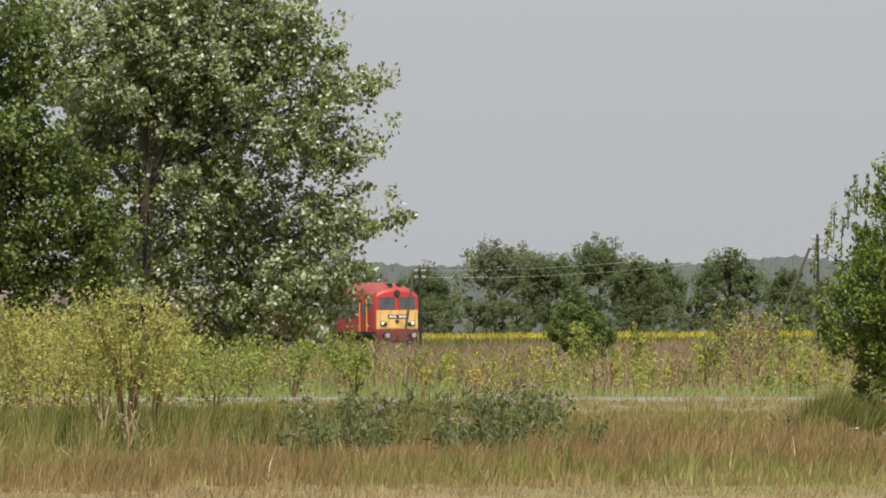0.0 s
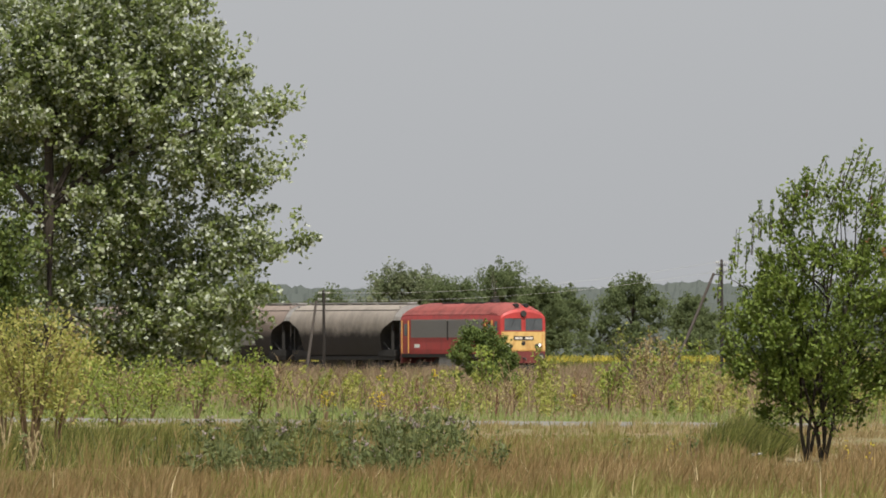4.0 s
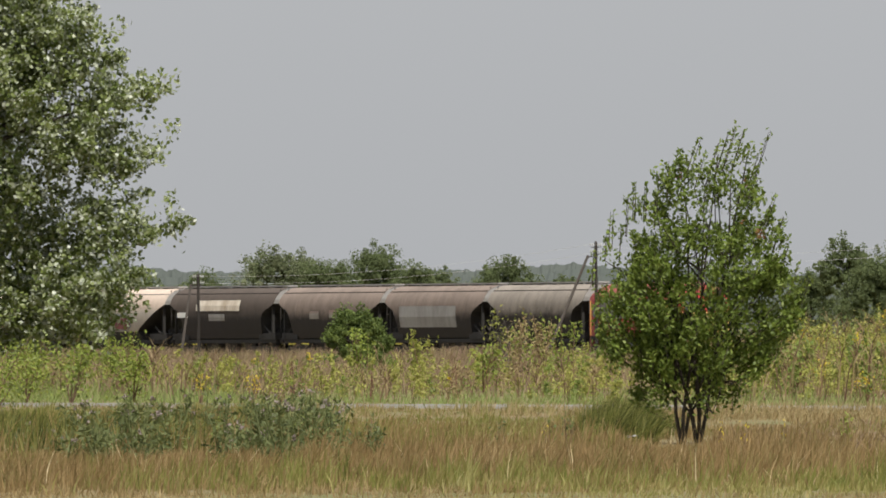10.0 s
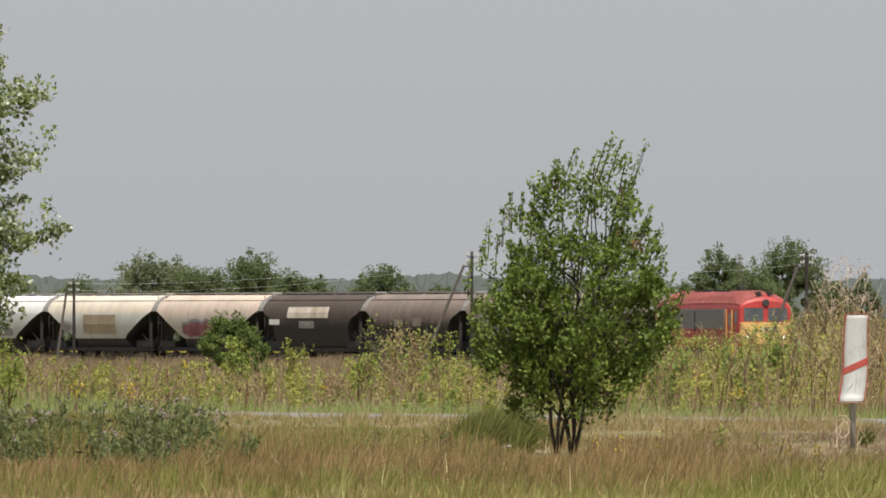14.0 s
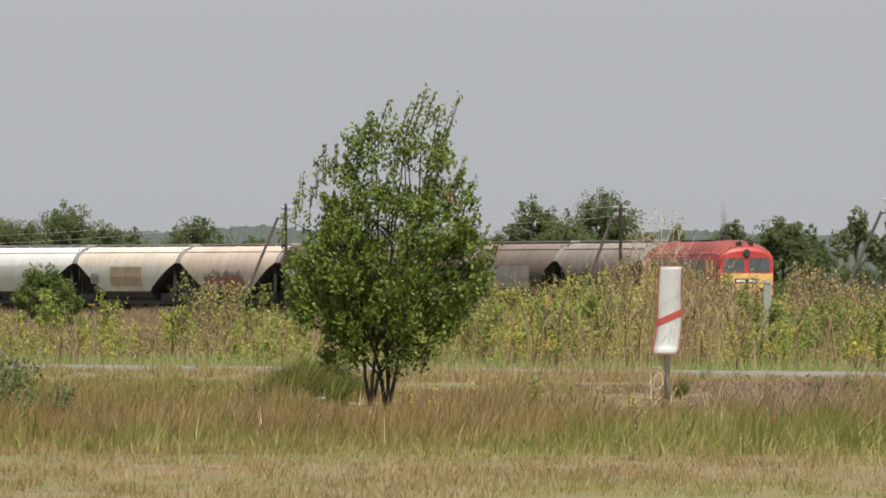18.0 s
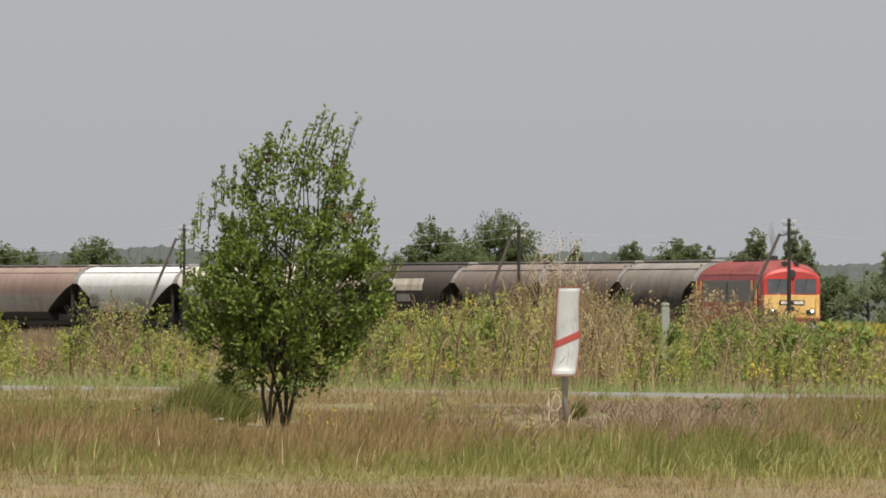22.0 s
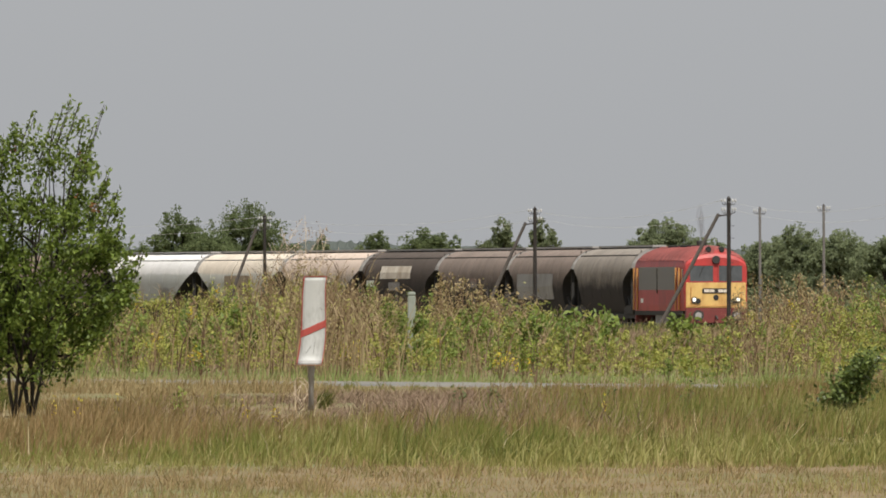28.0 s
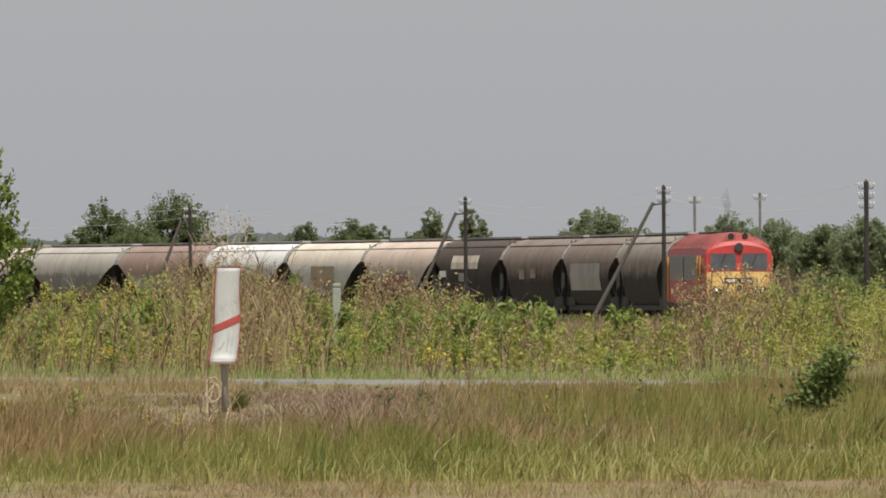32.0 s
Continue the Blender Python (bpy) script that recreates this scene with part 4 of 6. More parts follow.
tuft("lower dark green grass tuft beside the young tree", 100, 155, 600, 0.36, 0.18, M_DARKGRASS)
# dark tufts: olive grass, with the hollow's shade put into the colour
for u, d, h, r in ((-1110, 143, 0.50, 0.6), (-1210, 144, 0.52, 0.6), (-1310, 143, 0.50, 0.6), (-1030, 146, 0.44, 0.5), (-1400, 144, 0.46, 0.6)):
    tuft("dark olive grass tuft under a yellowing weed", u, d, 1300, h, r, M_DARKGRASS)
tuft("lush grass tuft in the dry meadow", -620, 152, 1500, 0.36, 0.6, M_DARKGRASS)
tuft("lush grass tuft in the dry meadow", 1790, 150, 3000, 0.5, 1.0, M_DARKGRASS)
tuft("lush grass tuft in the dry meadow", 1600, 128, 2600, 0.36, 0.9, M_GRASS)
tuft("lush grass tuft in the dry meadow", -180, 140, 1300, 0.34, 0.5, M_GRASS)
# small dark tuft put in for the shadow beside the marker post
tuft("dark tuft behind the marker post, standing in for its shadow", 690, 158.6, 350, 0.27, 0.04, M_DARKGRASS)


# ---- trees ----
def crown_points(lobes, clumps, per, clump_r, plume=0.9):
    """Clump centres in the outer part of the lobes, and leaf places round them."""
    vol = np.array([(l[3] * l[4] * l[5]) ** (2 / 3) for l in lobes])
    share = np.maximum(1, np.round(clumps * vol / vol.sum())).astype(int)
    centres, axes = [], []
    for l, k in zip(lobes, share):
        v = RNG.normal(size=(k, 3))
        v /= np.linalg.norm(v, axis=1)[:, None]
        v *= (RNG.uniform(0.15, 1, k) ** 0.45)[:, None]
        centres.append(np.array(l[:3]) + v * np.array(l[3:]))
        a = v * (1.1, 1.1, 0.5) + (0.1, 0, 0.3) + RNG.normal(0, 0.35, (k, 3))
        axes.append(a / np.linalg.norm(a, axis=1)[:, None])
    centres, axes = np.concatenate(centres), np.concatenate(axes)
    if plume:
        # gaps between the boughs
        open_to = np.array([noise.noise(Vector(c) * 0.9) + 0.6 * noise.noise(Vector(c) * 2.1) for c in centres]) > -0.5
        centres, axes = centres[open_to], axes[open_to]
    size = clump_r * RNG.uniform(0.5, 1.45, len(centres))
    t = RNG.uniform(-1, 1, (len(centres), per, 1))
    thick = 0.5 - 0.2 * plume * (0.6 + 0.7 * np.maximum(t, 0))
    ball = RNG.normal(size=(len(centres), per, 3))
    ball *= RNG.uniform(0.1, 1, (len(centres), per, 1)) ** 0.5 / np.linalg.norm(ball, axis=2)[:, :, None]
    off = ball * thick * 1.45 + axes[:, None, :] * t * plume
    leaves = centres[:, None, :] + off * size[:, None, None]
    return centres, leaves.reshape(-1, 3)


def tree(label, base, lobes, clumps, per, clump_r, leaf, mat, trunk_r, height, limbs=14, stems_at=((0, 0),), category="tree", group="", droop=0.2, slim=(0.45, 0.8), plume=0.9, face=0.6, core=0):
    ob = thing("tree", label, category, pose(*base), group)
    centres, pts = crown_points(lobes, clumps, per, clump_r, plume)
    tops = []
    for sx, sy in stems_at:
        top = Vector((sx * 3 + RNG.normal(0, 0.02), sy * 3, height * 0.8))
        mid = Vector((sx * 1.6 + RNG.normal(0, 0.03), sy * 1.6, height * 0.4))
        part("trunk", limb([(sx * 0.4, sy * 0.4, -0.1), (sx, sy, height * 0.12), mid, top], trunk_r, trunk_r * 0.25, 8), M_BARK, ob)
        tops.append((Vector((sx, sy, height * 0.12)), mid, top))
    for i in range(limbs):
        c = Vector(centres[int(RNG.integers(len(centres)))])
        a, mid, top = tops[i % len(tops)]
        t = min(max(c.z / height * 0.75, 0.15), 0.9)
        start = a.lerp(mid, (t - 0.12) / 0.3) if t < 0.42 else mid.lerp(top, (t - 0.42) / 0.5)
        bend = start.lerp(c, 0.5) + Vector((0, 0, 0.06 * height * RNG.uniform(0.2, 1)))
        part("limb", limb([start, bend, c], trunk_r * 0.38, trunk_r * 0.08, 5), M_BARK, ob)
    q = leaf_quads(pts, RNG.uniform(0.6, 1.25, len(pts)) * leaf, RNG.uniform(*slim, len(pts)) * leaf, droop, None, face)
    put("crown", quads_mesh("crown", q), mat, ob)
    if core:
        # dense inner foliage of a far crown: ragged lumps behind the outer leaves
        bm = bmesh.new()
        for c in centres[RNG.choice(len(centres), core, replace=False)]:
            c, r = Vector((c[0] * 0.8, c[1] * 0.8, c[2] * 0.93)), clump_r * RNG.uniform(0.4, 0.65)
            for v in bmesh.ops.create_icosphere(bm, subdivisions=1, radius=r)["verts"]:
                v.co = c + v.co * (1 + 0.55 * noise.noise(v.co * (2.6 / r) + c) + 0.1 * noise.noise(v.co * (9 / r)))
        part("inner_foliage", bm, mat, ob)
    return ob


def lobes_from(u0, d, rows, depth=0.8):
    """Lobes from bearing, height angle and half sizes in 1/K radians at distance d, about a trunk at bearing u0."""
    out = []
    for u, v, ru, rv, *back in rows:
        out.append(((u - u0) * d / K, RNG.uniform(-0.2, 0.2) * ru * d / K + sum(back), EYE + v * d / K - land(d), ru * d / K, depth * ru * d / K, rv * d / K))
    return out


# outline of the young tree: height, reach to the left and to the right of its foot, in metres
YOUNG = [(0.10, -0.10, 0.16), (0.26, -0.36, 0.50), (0.41, -0.58, 0.44), (0.63, -0.78, 0.66), (0.93, -0.90, 0.93), (1.22, -1.03, 1.15), (1.51, -1.01, 1.22), (1.80, -0.90, 1.12), (2.10, -0.72, 1.01), (2.39, -0.65, 0.95), (2.68, -0.55, 0.78), (2.98, -0.17, 0.75), (3.19, 0.34, 0.75), (3.28, 0.46, 0.72)]


def young_tree():
    """A many-stemmed young tree: stems fan out from the foot, rising shoots carry the leaves."""
    d = 148.0
    ob = thing("tree", "young leafy plum tree with several thin trunks in dry grass", "tree", pose(*spot(166, d), land(d)))
    hs, ls, rs = (np.array(c) for c in zip(*YOUNG))
    roots, ways, tips = [], [], []
    while len(tips) < 640:
        h = RNG.uniform(0.12, 3.28)
        lo, hi = np.interp(h, hs, ls), np.interp(h, hs, rs)
        half, mid = (hi - lo) / 2, (hi + lo) / 2
        if RNG.uniform(0, 1) > (half / 1.12) ** 1.15 * (1.0 if h > 0.75 else 0.45 if h > 0.5 else 0.16) * (0.5 if h > 2.2 else 1.0):
            continue
        a, r = RNG.uniform(0, 6.283), RNG.uniform(0.12, 1) ** 0.5
        x, y = mid + half * r * math.cos(a), 0.8 * min(half, 0.95) * r * math.sin(a)
        gap = 0.3 * noise.noise(Vector((x * 2.3, y * 2.3, h * 2.3 + 3.0))) + noise.noise(Vector((x * 5.5, y * 5.5, h * 5.0)))
        if gap < 0.05 + 0.10 * min(max((h - 1.5) / 1.0, 0), 1):
            continue
        low = min(max((1.0 - h) / 0.8, 0), 1)
        way = Vector((0.8 * (x - mid) / half + 0.12 + RNG.normal(0, 0.4), 0.7 * y / half + RNG.normal(0, 0.4), 0.9 - 0.75 * low + RNG.normal(0, 0.15))).normalized()
        tips.append((x, y, h))
        ways.append(way)
        roots.append(Vector((x, y, h)) - way * RNG.uniform(0.12, 0.26))
    # loose long shoots at the top
    for x, h, length in ((0.50, 3.30, 0.5), (0.60, 3.24, 0.45), (0.84, 3.24, 0.5), (0.33, 3.12, 0.5), (0.10, 3.16, 0.45), (-0.07, 3.06, 0.45), (-0.28, 2.80, 0.4), (-0.58, 2.72, 0.4), (-0.43, 2.70, 0.4), (-0.80, 2.42, 0.4), (-0.97, 2.0, 0.35), (0.98, 2.36, 0.4), (1.12, 1.86, 0.35), (0.42, 3.22, 0.5), (0.72, 3.02, 0.45), (0.22, 3.02, 0.4), (-0.16, 2.94, 0.4), (-0.36, 2.62, 0.4), (-0.66, 2.55, 0.4), (-0.72, 2.26, 0.35), (-0.88, 2.2, 0.3), (1.02, 2.05, 0.3), (1.25, 1.72, 0.3), (0.9, 2.58, 0.35)):
        way = Vector((0.32 if x > 0 else 0.05, RNG.normal(0, 0.15), 1.0)).normalized()
        for k in range(2):
            e = Vector((x + RNG.normal(0, 0.025), RNG.normal(0, 0.15), h))
            tips.append(tuple(e))
            ways.append(way)
            roots.append(e - way * length)
    stems_to = [(-0.62, 0.1, 2.2), (-0.35, -0.2, 2.5), (-0.05, 0.15, 2.8), (0.3, -0.1, 3.0), (0.62, 0.1, 3.05), (0.75, -0.15, 2.2), (-0.75, -0.1, 1.3), (0.85, 0.1, 1.4), (0.1, -0.3, 2.0)]
    lines = []
    for k, e in enumerate(stems_to):
        e = Vector(e)
        foot = Vector((-0.085 if k % 2 else 0.07, 0.03 * (k % 3 - 1), -0.08))
        a = Vector((foot.x * 1.3 + e.x * 0.12, e.y * 0.15, 0.32))
        b = Vector((e.x * 0.5 + RNG.normal(0, 0.04), e.y * 0.6, 0.34 + e.z * 0.36))
        part("trunk", limb([foot, a, b, e], 0.026 if k < 5 else 0.017, 0.005, 7), M_BARK, ob)
        lines.append((a, b, e))
    for k in range(80):
        c = roots[int(RNG.integers(len(roots)))]
        a, b, e = min(lines, key=lambda q: (q[1] - c).length)
        start = a.lerp(b, RNG.uniform(0.3, 1)) if c.z < b.z + 0.4 else b.lerp(e, RNG.uniform(0, 0.5))
        part("limb", limb([start, start.lerp(c, 0.55) + Vector((0, 0, -0.04)), c], 0.010, 0.004, 5), M_BARK, ob)
    per = 38
    R, T, W = np.array(roots), np.array(tips), np.array(ways)
    n = len(R)
    side = np.cross(W, (0.0, 1.0, 0.0))
    twigs = np.stack([np.stack([R - side * 0.005, R + side * 0.005], 1), np.stack([T - side * 0.002, T + side * 0.002], 1)], 1)
    put("twig_work", strips_mesh("twig_work", twigs), M_BARK, ob)["kind"] = "stuff"
    t = RNG.uniform(0, 1.04, (n, per, 1))
    spread = np.full((n, 1, 1), 0.05)
    spread[-48:] = 0.024
    c = R[:, None, :] + (T - R)[:, None, :] * t + np.clip(RNG.normal(size=(n, per, 3)), -2, 2) * spread * (1.25 - 0.6 * t)
    along = np.repeat(W, per, 0)
    c = c.reshape(-1, 3)
    thin = RNG.uniform(0, 1, len(c)) < np.where(np.arange(len(c)) >= (n - 48) * per, 0.42, 1.0)
    c, along = c[thin], along[thin]
    red = np.zeros(len(c), bool)
    for k in range(16):
        p = c[int(RNG.integers(len(c)))]
        red |= (np.linalg.norm(c - p, axis=1) < 0.055) & (c[:, 2] > 1.2)
    for mask, name, mat, words in ((~red, "crown", M_PLUM, ""), (red, "reddish_leaves", M_REDLEAF, "reddish withered leaves")):
        m = int(mask.sum())
        put(name, quads_mesh(name, leaf_quads(c[mask], RNG.uniform(0.045, 0.072, m), RNG.uniform(0.024, 0.037, m), 0.0, along[mask] * 0.6, 1.1)), mat, ob, words)


def build_near_trees():
    # tall white poplar behind the weeds
    d, u0 = 262.0, -1190.0
    rows = [(-1010, 330, 130, 150), (-1030, 190, 105, 110, 1.0), (-996, 420, 150, 110), (-930, 500, 85, 75), (-1066, 543, 170, 110), (-848, 412, 70, 45), (-798, 420, 32, 24), (-800, 320, 30, 26), (-1060, 480, 120, 90), (-1240, 450, 130, 80), (-1110, 440, 110, 80), (-1330, 520, 120, 110), (-1040, 600, 120, 90), (-905, 330, 85, 75), (-855, 300, 55, 45), (-880, 245, 80, 70),
            (-785, 182, 52, 24), (-850, 180, 70, 45), (-752, 190, 28, 14), (-960, 25, 130, 60, 1.2), (-1050, 20, 90, 70, 1.2), (-960, 120, 110, 80, 0.8), (-880, 95, 85, 55), (-890, 40, 75, 45), (-940, 60, 95, 55), (-1026, 673, 180, 140, 2.2), (-1200, 690, 220, 150, 2.4), (-1160, 500, 120, 100), (-1210, 560, 150, 90),
            (-1130, 380, 110, 80, 0.6), (-1120, 230, 100, 150, 0.3), (-1130, 250, 130, 180, 2.6), (-1140, 60, 130, 110, 0.6), (-1230, 330, 130, 170, 2.0), (-1230, 100, 120, 120, 2.0), (-1275, 400, 80, 90, 0.8), (-1300, 300, 80, 90, 1.5)]
    tree("tall white poplar with silvery green leaves behind the weeds", (*spot(u0, d), land(d)), lobes_from(u0, d, rows), 1350, 88, 0.42, 0.112, M_POPLAR, 0.2, 8.6, 12, droop=0.3, plume=1.0, face=0.8)
    d, u0 = 250.0, -1600.0
    rows = [(-1440, 380, 120, 200), (-1395, 190, 110, 130), (-1335, 250, 80, 110), (-1540, 400, 200, 300), (-1600, 150, 190, 150), (-1700, 450, 220, 330), (-1470, 250, 90, 200), (-1480, 520, 110, 120), (-1440, 110, 120, 90), (-1270, 230, 70, 100), (-1265, 130, 70, 80), (-1330, 60, 110, 80)]
    tree("dark green broadleaf tree beside the poplar", (*spot(u0, d), land(d)), lobes_from(u0, d, rows), 950, 84, 0.44, 0.105, M_DARKTREE, 0.22, 8.8, 16)
    young_tree()
    # dark bent sapling by the road
    d = 128.0
    x, y = spot(1592, d)
    ob = thing("sapling", "dark green leafy sapling bending in the wind", "sapling", pose(x, y, land(d)))
    tip = Vector((0.52, 0, 0.92))
    pts = []
    for k in range(5):
        e = tip * RNG.uniform(0.55, 1.0) + Vector((RNG.normal(0, 0.05), RNG.normal(0, 0.1), 0))
        part("stem", limb([(0, 0, -0.05), (e.x * 0.25, e.y * 0.4, e.z * 0.5), e], 0.012, 0.004, 5), M_BARK, ob)
        for j in range(360):
            t = math.sqrt(RNG.uniform(0.03, 1))
            pts.append((e.x * t * t + RNG.normal(0, 0.19 * (1.12 - t)), e.y * t + RNG.normal(0, 0.1), max(0.03, e.z * t + RNG.normal(0, 0.06))))
    pts = np.array(pts)
    put("foliage", quads_mesh("foliage", leaf_quads(pts, 0.055, 0.03)), M_DARKTREE, ob)


build_near_trees()


def far_tree(label, u, top, half, d, mat, airy=False, group="trees beyond the railway", many=270, leaf=0.22):
    base = land(d)
    high = (EYE + top * d / K - base) * 1.05
    r = half * d / K * 1.1
    lobes = []
    for i in range(8):
        a = -0.85 + 1.7 * i / 7 + RNG.uniform(-0.12, 0.12)
        lobes.append((a * r * 0.8, RNG.uniform(-0.4, 0.4) * r, high * (0.84 - 0.24 * a * a - RNG.uniform(0, 0.12)), r * RNG.uniform(0.26, 0.42), r * 0.4, high * RNG.uniform(0.10, 0.17)))
    lobes.append((RNG.uniform(-0.2, 0.2) * r, 0, high * 0.86, r * 0.4, r * 0.4, high * 0.13))
    if not airy:
        lobes.append((0, 0, high * 0.7, r * 0.78, r * 0.6, high * 0.24))
        lobes.append((0, 0, high * 0.5, r * 0.95, r * 0.7, high * 0.3))
        lobes.append((0, -r * 0.4, high * 0.22, r * 1.05, r * 0.6, high * 0.22))
    x, y = spot(u, d)
    return tree(label, (x, y, base), lobes, many if not airy else 140, 40, 0.15 * r + 0.12, leaf, mat, 0.2, high * 0.8, 7, group=group, plume=0.0, core=many // 4 if not airy else 0)


def build_far_trees():
    dark = "dark green broadleaf tree beyond the railway"
    grey = "broadleaf tree at the edge of a wood, haze painted into its leaves"
    pale = "airy pale green tree beyond the railway"
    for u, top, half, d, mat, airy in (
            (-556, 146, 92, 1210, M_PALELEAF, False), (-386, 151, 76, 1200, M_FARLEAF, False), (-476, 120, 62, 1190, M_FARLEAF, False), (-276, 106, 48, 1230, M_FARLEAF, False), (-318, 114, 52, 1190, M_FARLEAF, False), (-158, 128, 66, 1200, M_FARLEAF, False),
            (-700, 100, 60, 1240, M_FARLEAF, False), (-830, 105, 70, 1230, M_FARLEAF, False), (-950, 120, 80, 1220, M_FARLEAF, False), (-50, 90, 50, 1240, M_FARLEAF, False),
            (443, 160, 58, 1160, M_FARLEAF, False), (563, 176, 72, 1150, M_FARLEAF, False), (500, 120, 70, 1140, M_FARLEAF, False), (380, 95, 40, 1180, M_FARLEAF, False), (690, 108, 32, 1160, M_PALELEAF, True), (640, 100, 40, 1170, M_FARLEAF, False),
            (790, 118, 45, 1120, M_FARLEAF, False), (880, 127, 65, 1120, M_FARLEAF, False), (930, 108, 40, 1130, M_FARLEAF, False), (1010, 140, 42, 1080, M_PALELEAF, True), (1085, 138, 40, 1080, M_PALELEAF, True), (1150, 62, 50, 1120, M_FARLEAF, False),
            (1278, 138, 45, 1060, M_HAZYLEAF, False), (1320, 142, 55, 1060, M_HAZYLEAF, False), (1395, 92, 45, 1050, M_HAZYLEAF, False), (1465, 105, 45, 1030, M_HAZYLEAF, False), (1535, 132, 50, 1020, M_HAZYLEAF, False), (1610, 122, 55, 1020, M_HAZYLEAF, False), (1690, 118, 60, 1010, M_HAZYLEAF, False), (1770, 130, 60, 1000, M_HAZYLEAF, False), (1860, 125, 65, 1000, M_HAZYLEAF, False), (1950, 120, 65, 1000, M_HAZYLEAF, False)):
        far_tree(pale if mat is M_PALELEAF else grey if mat is M_HAZYLEAF else dark, u, top, half, d, mat, airy)
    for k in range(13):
        far_tree(grey, 1268 + 54 * k + RNG.uniform(-15, 15), RNG.uniform(78, 122), RNG.uniform(45, 75), RNG.uniform(1060, 1110), M_HAZYLEAF, many=170)
    # low hedge under the trees
    for u in range(-900, 2000, 95):
        if 0 < u < 330:
            continue
        far_tree("low dark hedge bush beyond the field", u + RNG.uniform(-20, 20), RNG.uniform(25, 55) if u < 1150 else RNG.uniform(50, 90), 62, 1060 if u > 1100 else 1200, M_HAZYLEAF if u > 1180 else M_FARLEAF, group="hedge bushes", many=64)
    # bushes on the near side of the railway
    for u, d, top, half in ((-428, 640, 40, 50), (-385, 655, 2, 24), (1185, 520, -42, 22)):
        far_tree("round green bush in front of the railway", u, top, half, d, M_BUSH, group="bushes by the railway", many=170, leaf=0.13)
    # distant woods on the horizon: rounded ranks of crowns, one behind the other
    verts, faces = [], []
    for rank, (d, lift) in enumerate(((2500.0, -16.0), (2620.0, -7.0), (2760.0, 0.0))):
        us = np.arange(-2300, 2700, 5.0)
        top = 104 + lift + 6 * np.sin(us / 130.0 + rank) + 3 * np.sin(us / 41.0 + 1 + rank) - 14 * np.clip((us - 300) / 900, 0, 1)
        top += np.array([4.0 * noise.noise(Vector((u / 16.0, rank * 9.0, 0))) + 2.5 * noise.noise(Vector((u / 7.0, rank * 5.0, 2.0))) for u in us])
        z0, z1 = np.full(len(us), -0.95), EYE + top * d / K
        start = len(verts)
        for k in range(len(us)):
            for dy, z in ((0.0, z0[k]), (3.0, z0[k] + 0.55 * (z1[k] - z0[k])), (6.0, z0[k] + 0.88 * (z1[k] - z0[k])), (12.0, z1[k]), (30.0, z0[k])):
                x, y = spot(us[k], d + dy)
                verts.append((x, y, z + 0.5 * noise.noise(Vector((us[k] / 9.0, z, rank)))))
        for k in range(len(us) - 1):
            for r in range(4):
                a = start + k * 5 + r
                faces.append((a, a + 5, a + 6, a + 1))
    me = bpy.data.meshes.new("distant_woods")
    me.from_pydata(verts, [], faces)
    tagged(put("distant_woods", me, M_HAZEWOODS), "distant line of woods on the horizon, haze painted into its colour", "woods", kind="stuff")


build_far_trees()


# ---- telegraph line ----
def telegraph_pole(label, u, d, top, brace=0.0, mat=None, r=0.11, arms=2, ladder=False):
    """A pole with iron brackets, white insulators and, where it has one, a slanting brace."""
    x, y = spot(u, d)
    base = land(d)
    high = EYE + top * d / K - base
    ob = thing("telegraph_pole", label, "telegraph pole", pose(x, y, base), "telegraph poles along the railway")
    part("shaft", limb([(0, 0, -0.3), (0.01, 0, high * 0.5), (0, 0, high)], r, r * 0.75, 8), mat or M_POLE, ob)
    part("cap", rod((0, 0, high), (0, 0, high + 0.1), r * 0.8, 0.02, 8), M_IRON, ob)
    for i in range(arms):
        z = high - 0.18 - 0.36 * i
        for sx, reach in ((-1, 0.16), (1, 0.16), (-1, 0.28), (1, 0.28)):
            part("bracket", limb([(0, 0, z - 0.05), (sx * reach * 0.8, 0, z - 0.08), (sx * reach, 0, z + 0.04)], 0.018, 0.014, 5), M_IRON, ob)
            bm = rod((sx * reach, 0, z + 0.04), (sx * reach, 0, z + 0.12), 0.036, 0.043, 8)
            rod((sx * reach, 0, z + 0.12), (sx * reach, 0, z + 0.17), 0.045, 0.02, 8, bm)
            part("insulator", bm, M_PORCELAIN, ob, "white porcelain insulator")
    if brace:
        up = high * 0.9
        foot = -0.42 - brace * (up + 0.3)
        part("brace", limb([(foot, -0.3, -0.3), ((foot - 0.42) * 0.5, -0.15, up * 0.47), (-0.42, 0, up)], 0.095, 0.07, 8), M_BRACE, ob, "slanting weathered brace")
        part("tie_rod", rod((-0.5, 0, up - 0.1), (0.12, 0, up - 0.02), 0.03, 0.03, 6), M_IRON, ob)
    if ladder:
        for k in range(5):
            part("step_iron", rod((-0.02, -0.02, high * (0.5 + 0.08 * k)), (0.22, -0.02, high * (0.5 + 0.08 * k)), 0.012, 0.012, 5), M_IRON, ob)
    return x, y, base + high


def wire(a, b, sag):
    pts = [Vector(a).lerp(Vector(b), t / 12) - Vector((0, 0, sag * 4 * (t / 12) * (1 - t / 12))) for t in range(13)]
    ob = part("telegraph_wire", limb(pts, 0.006, 0.006, 4), M_WIRE, None)
    tagged(ob, "thin grey telegraph wire between two poles", "wire", "telegraph wires")


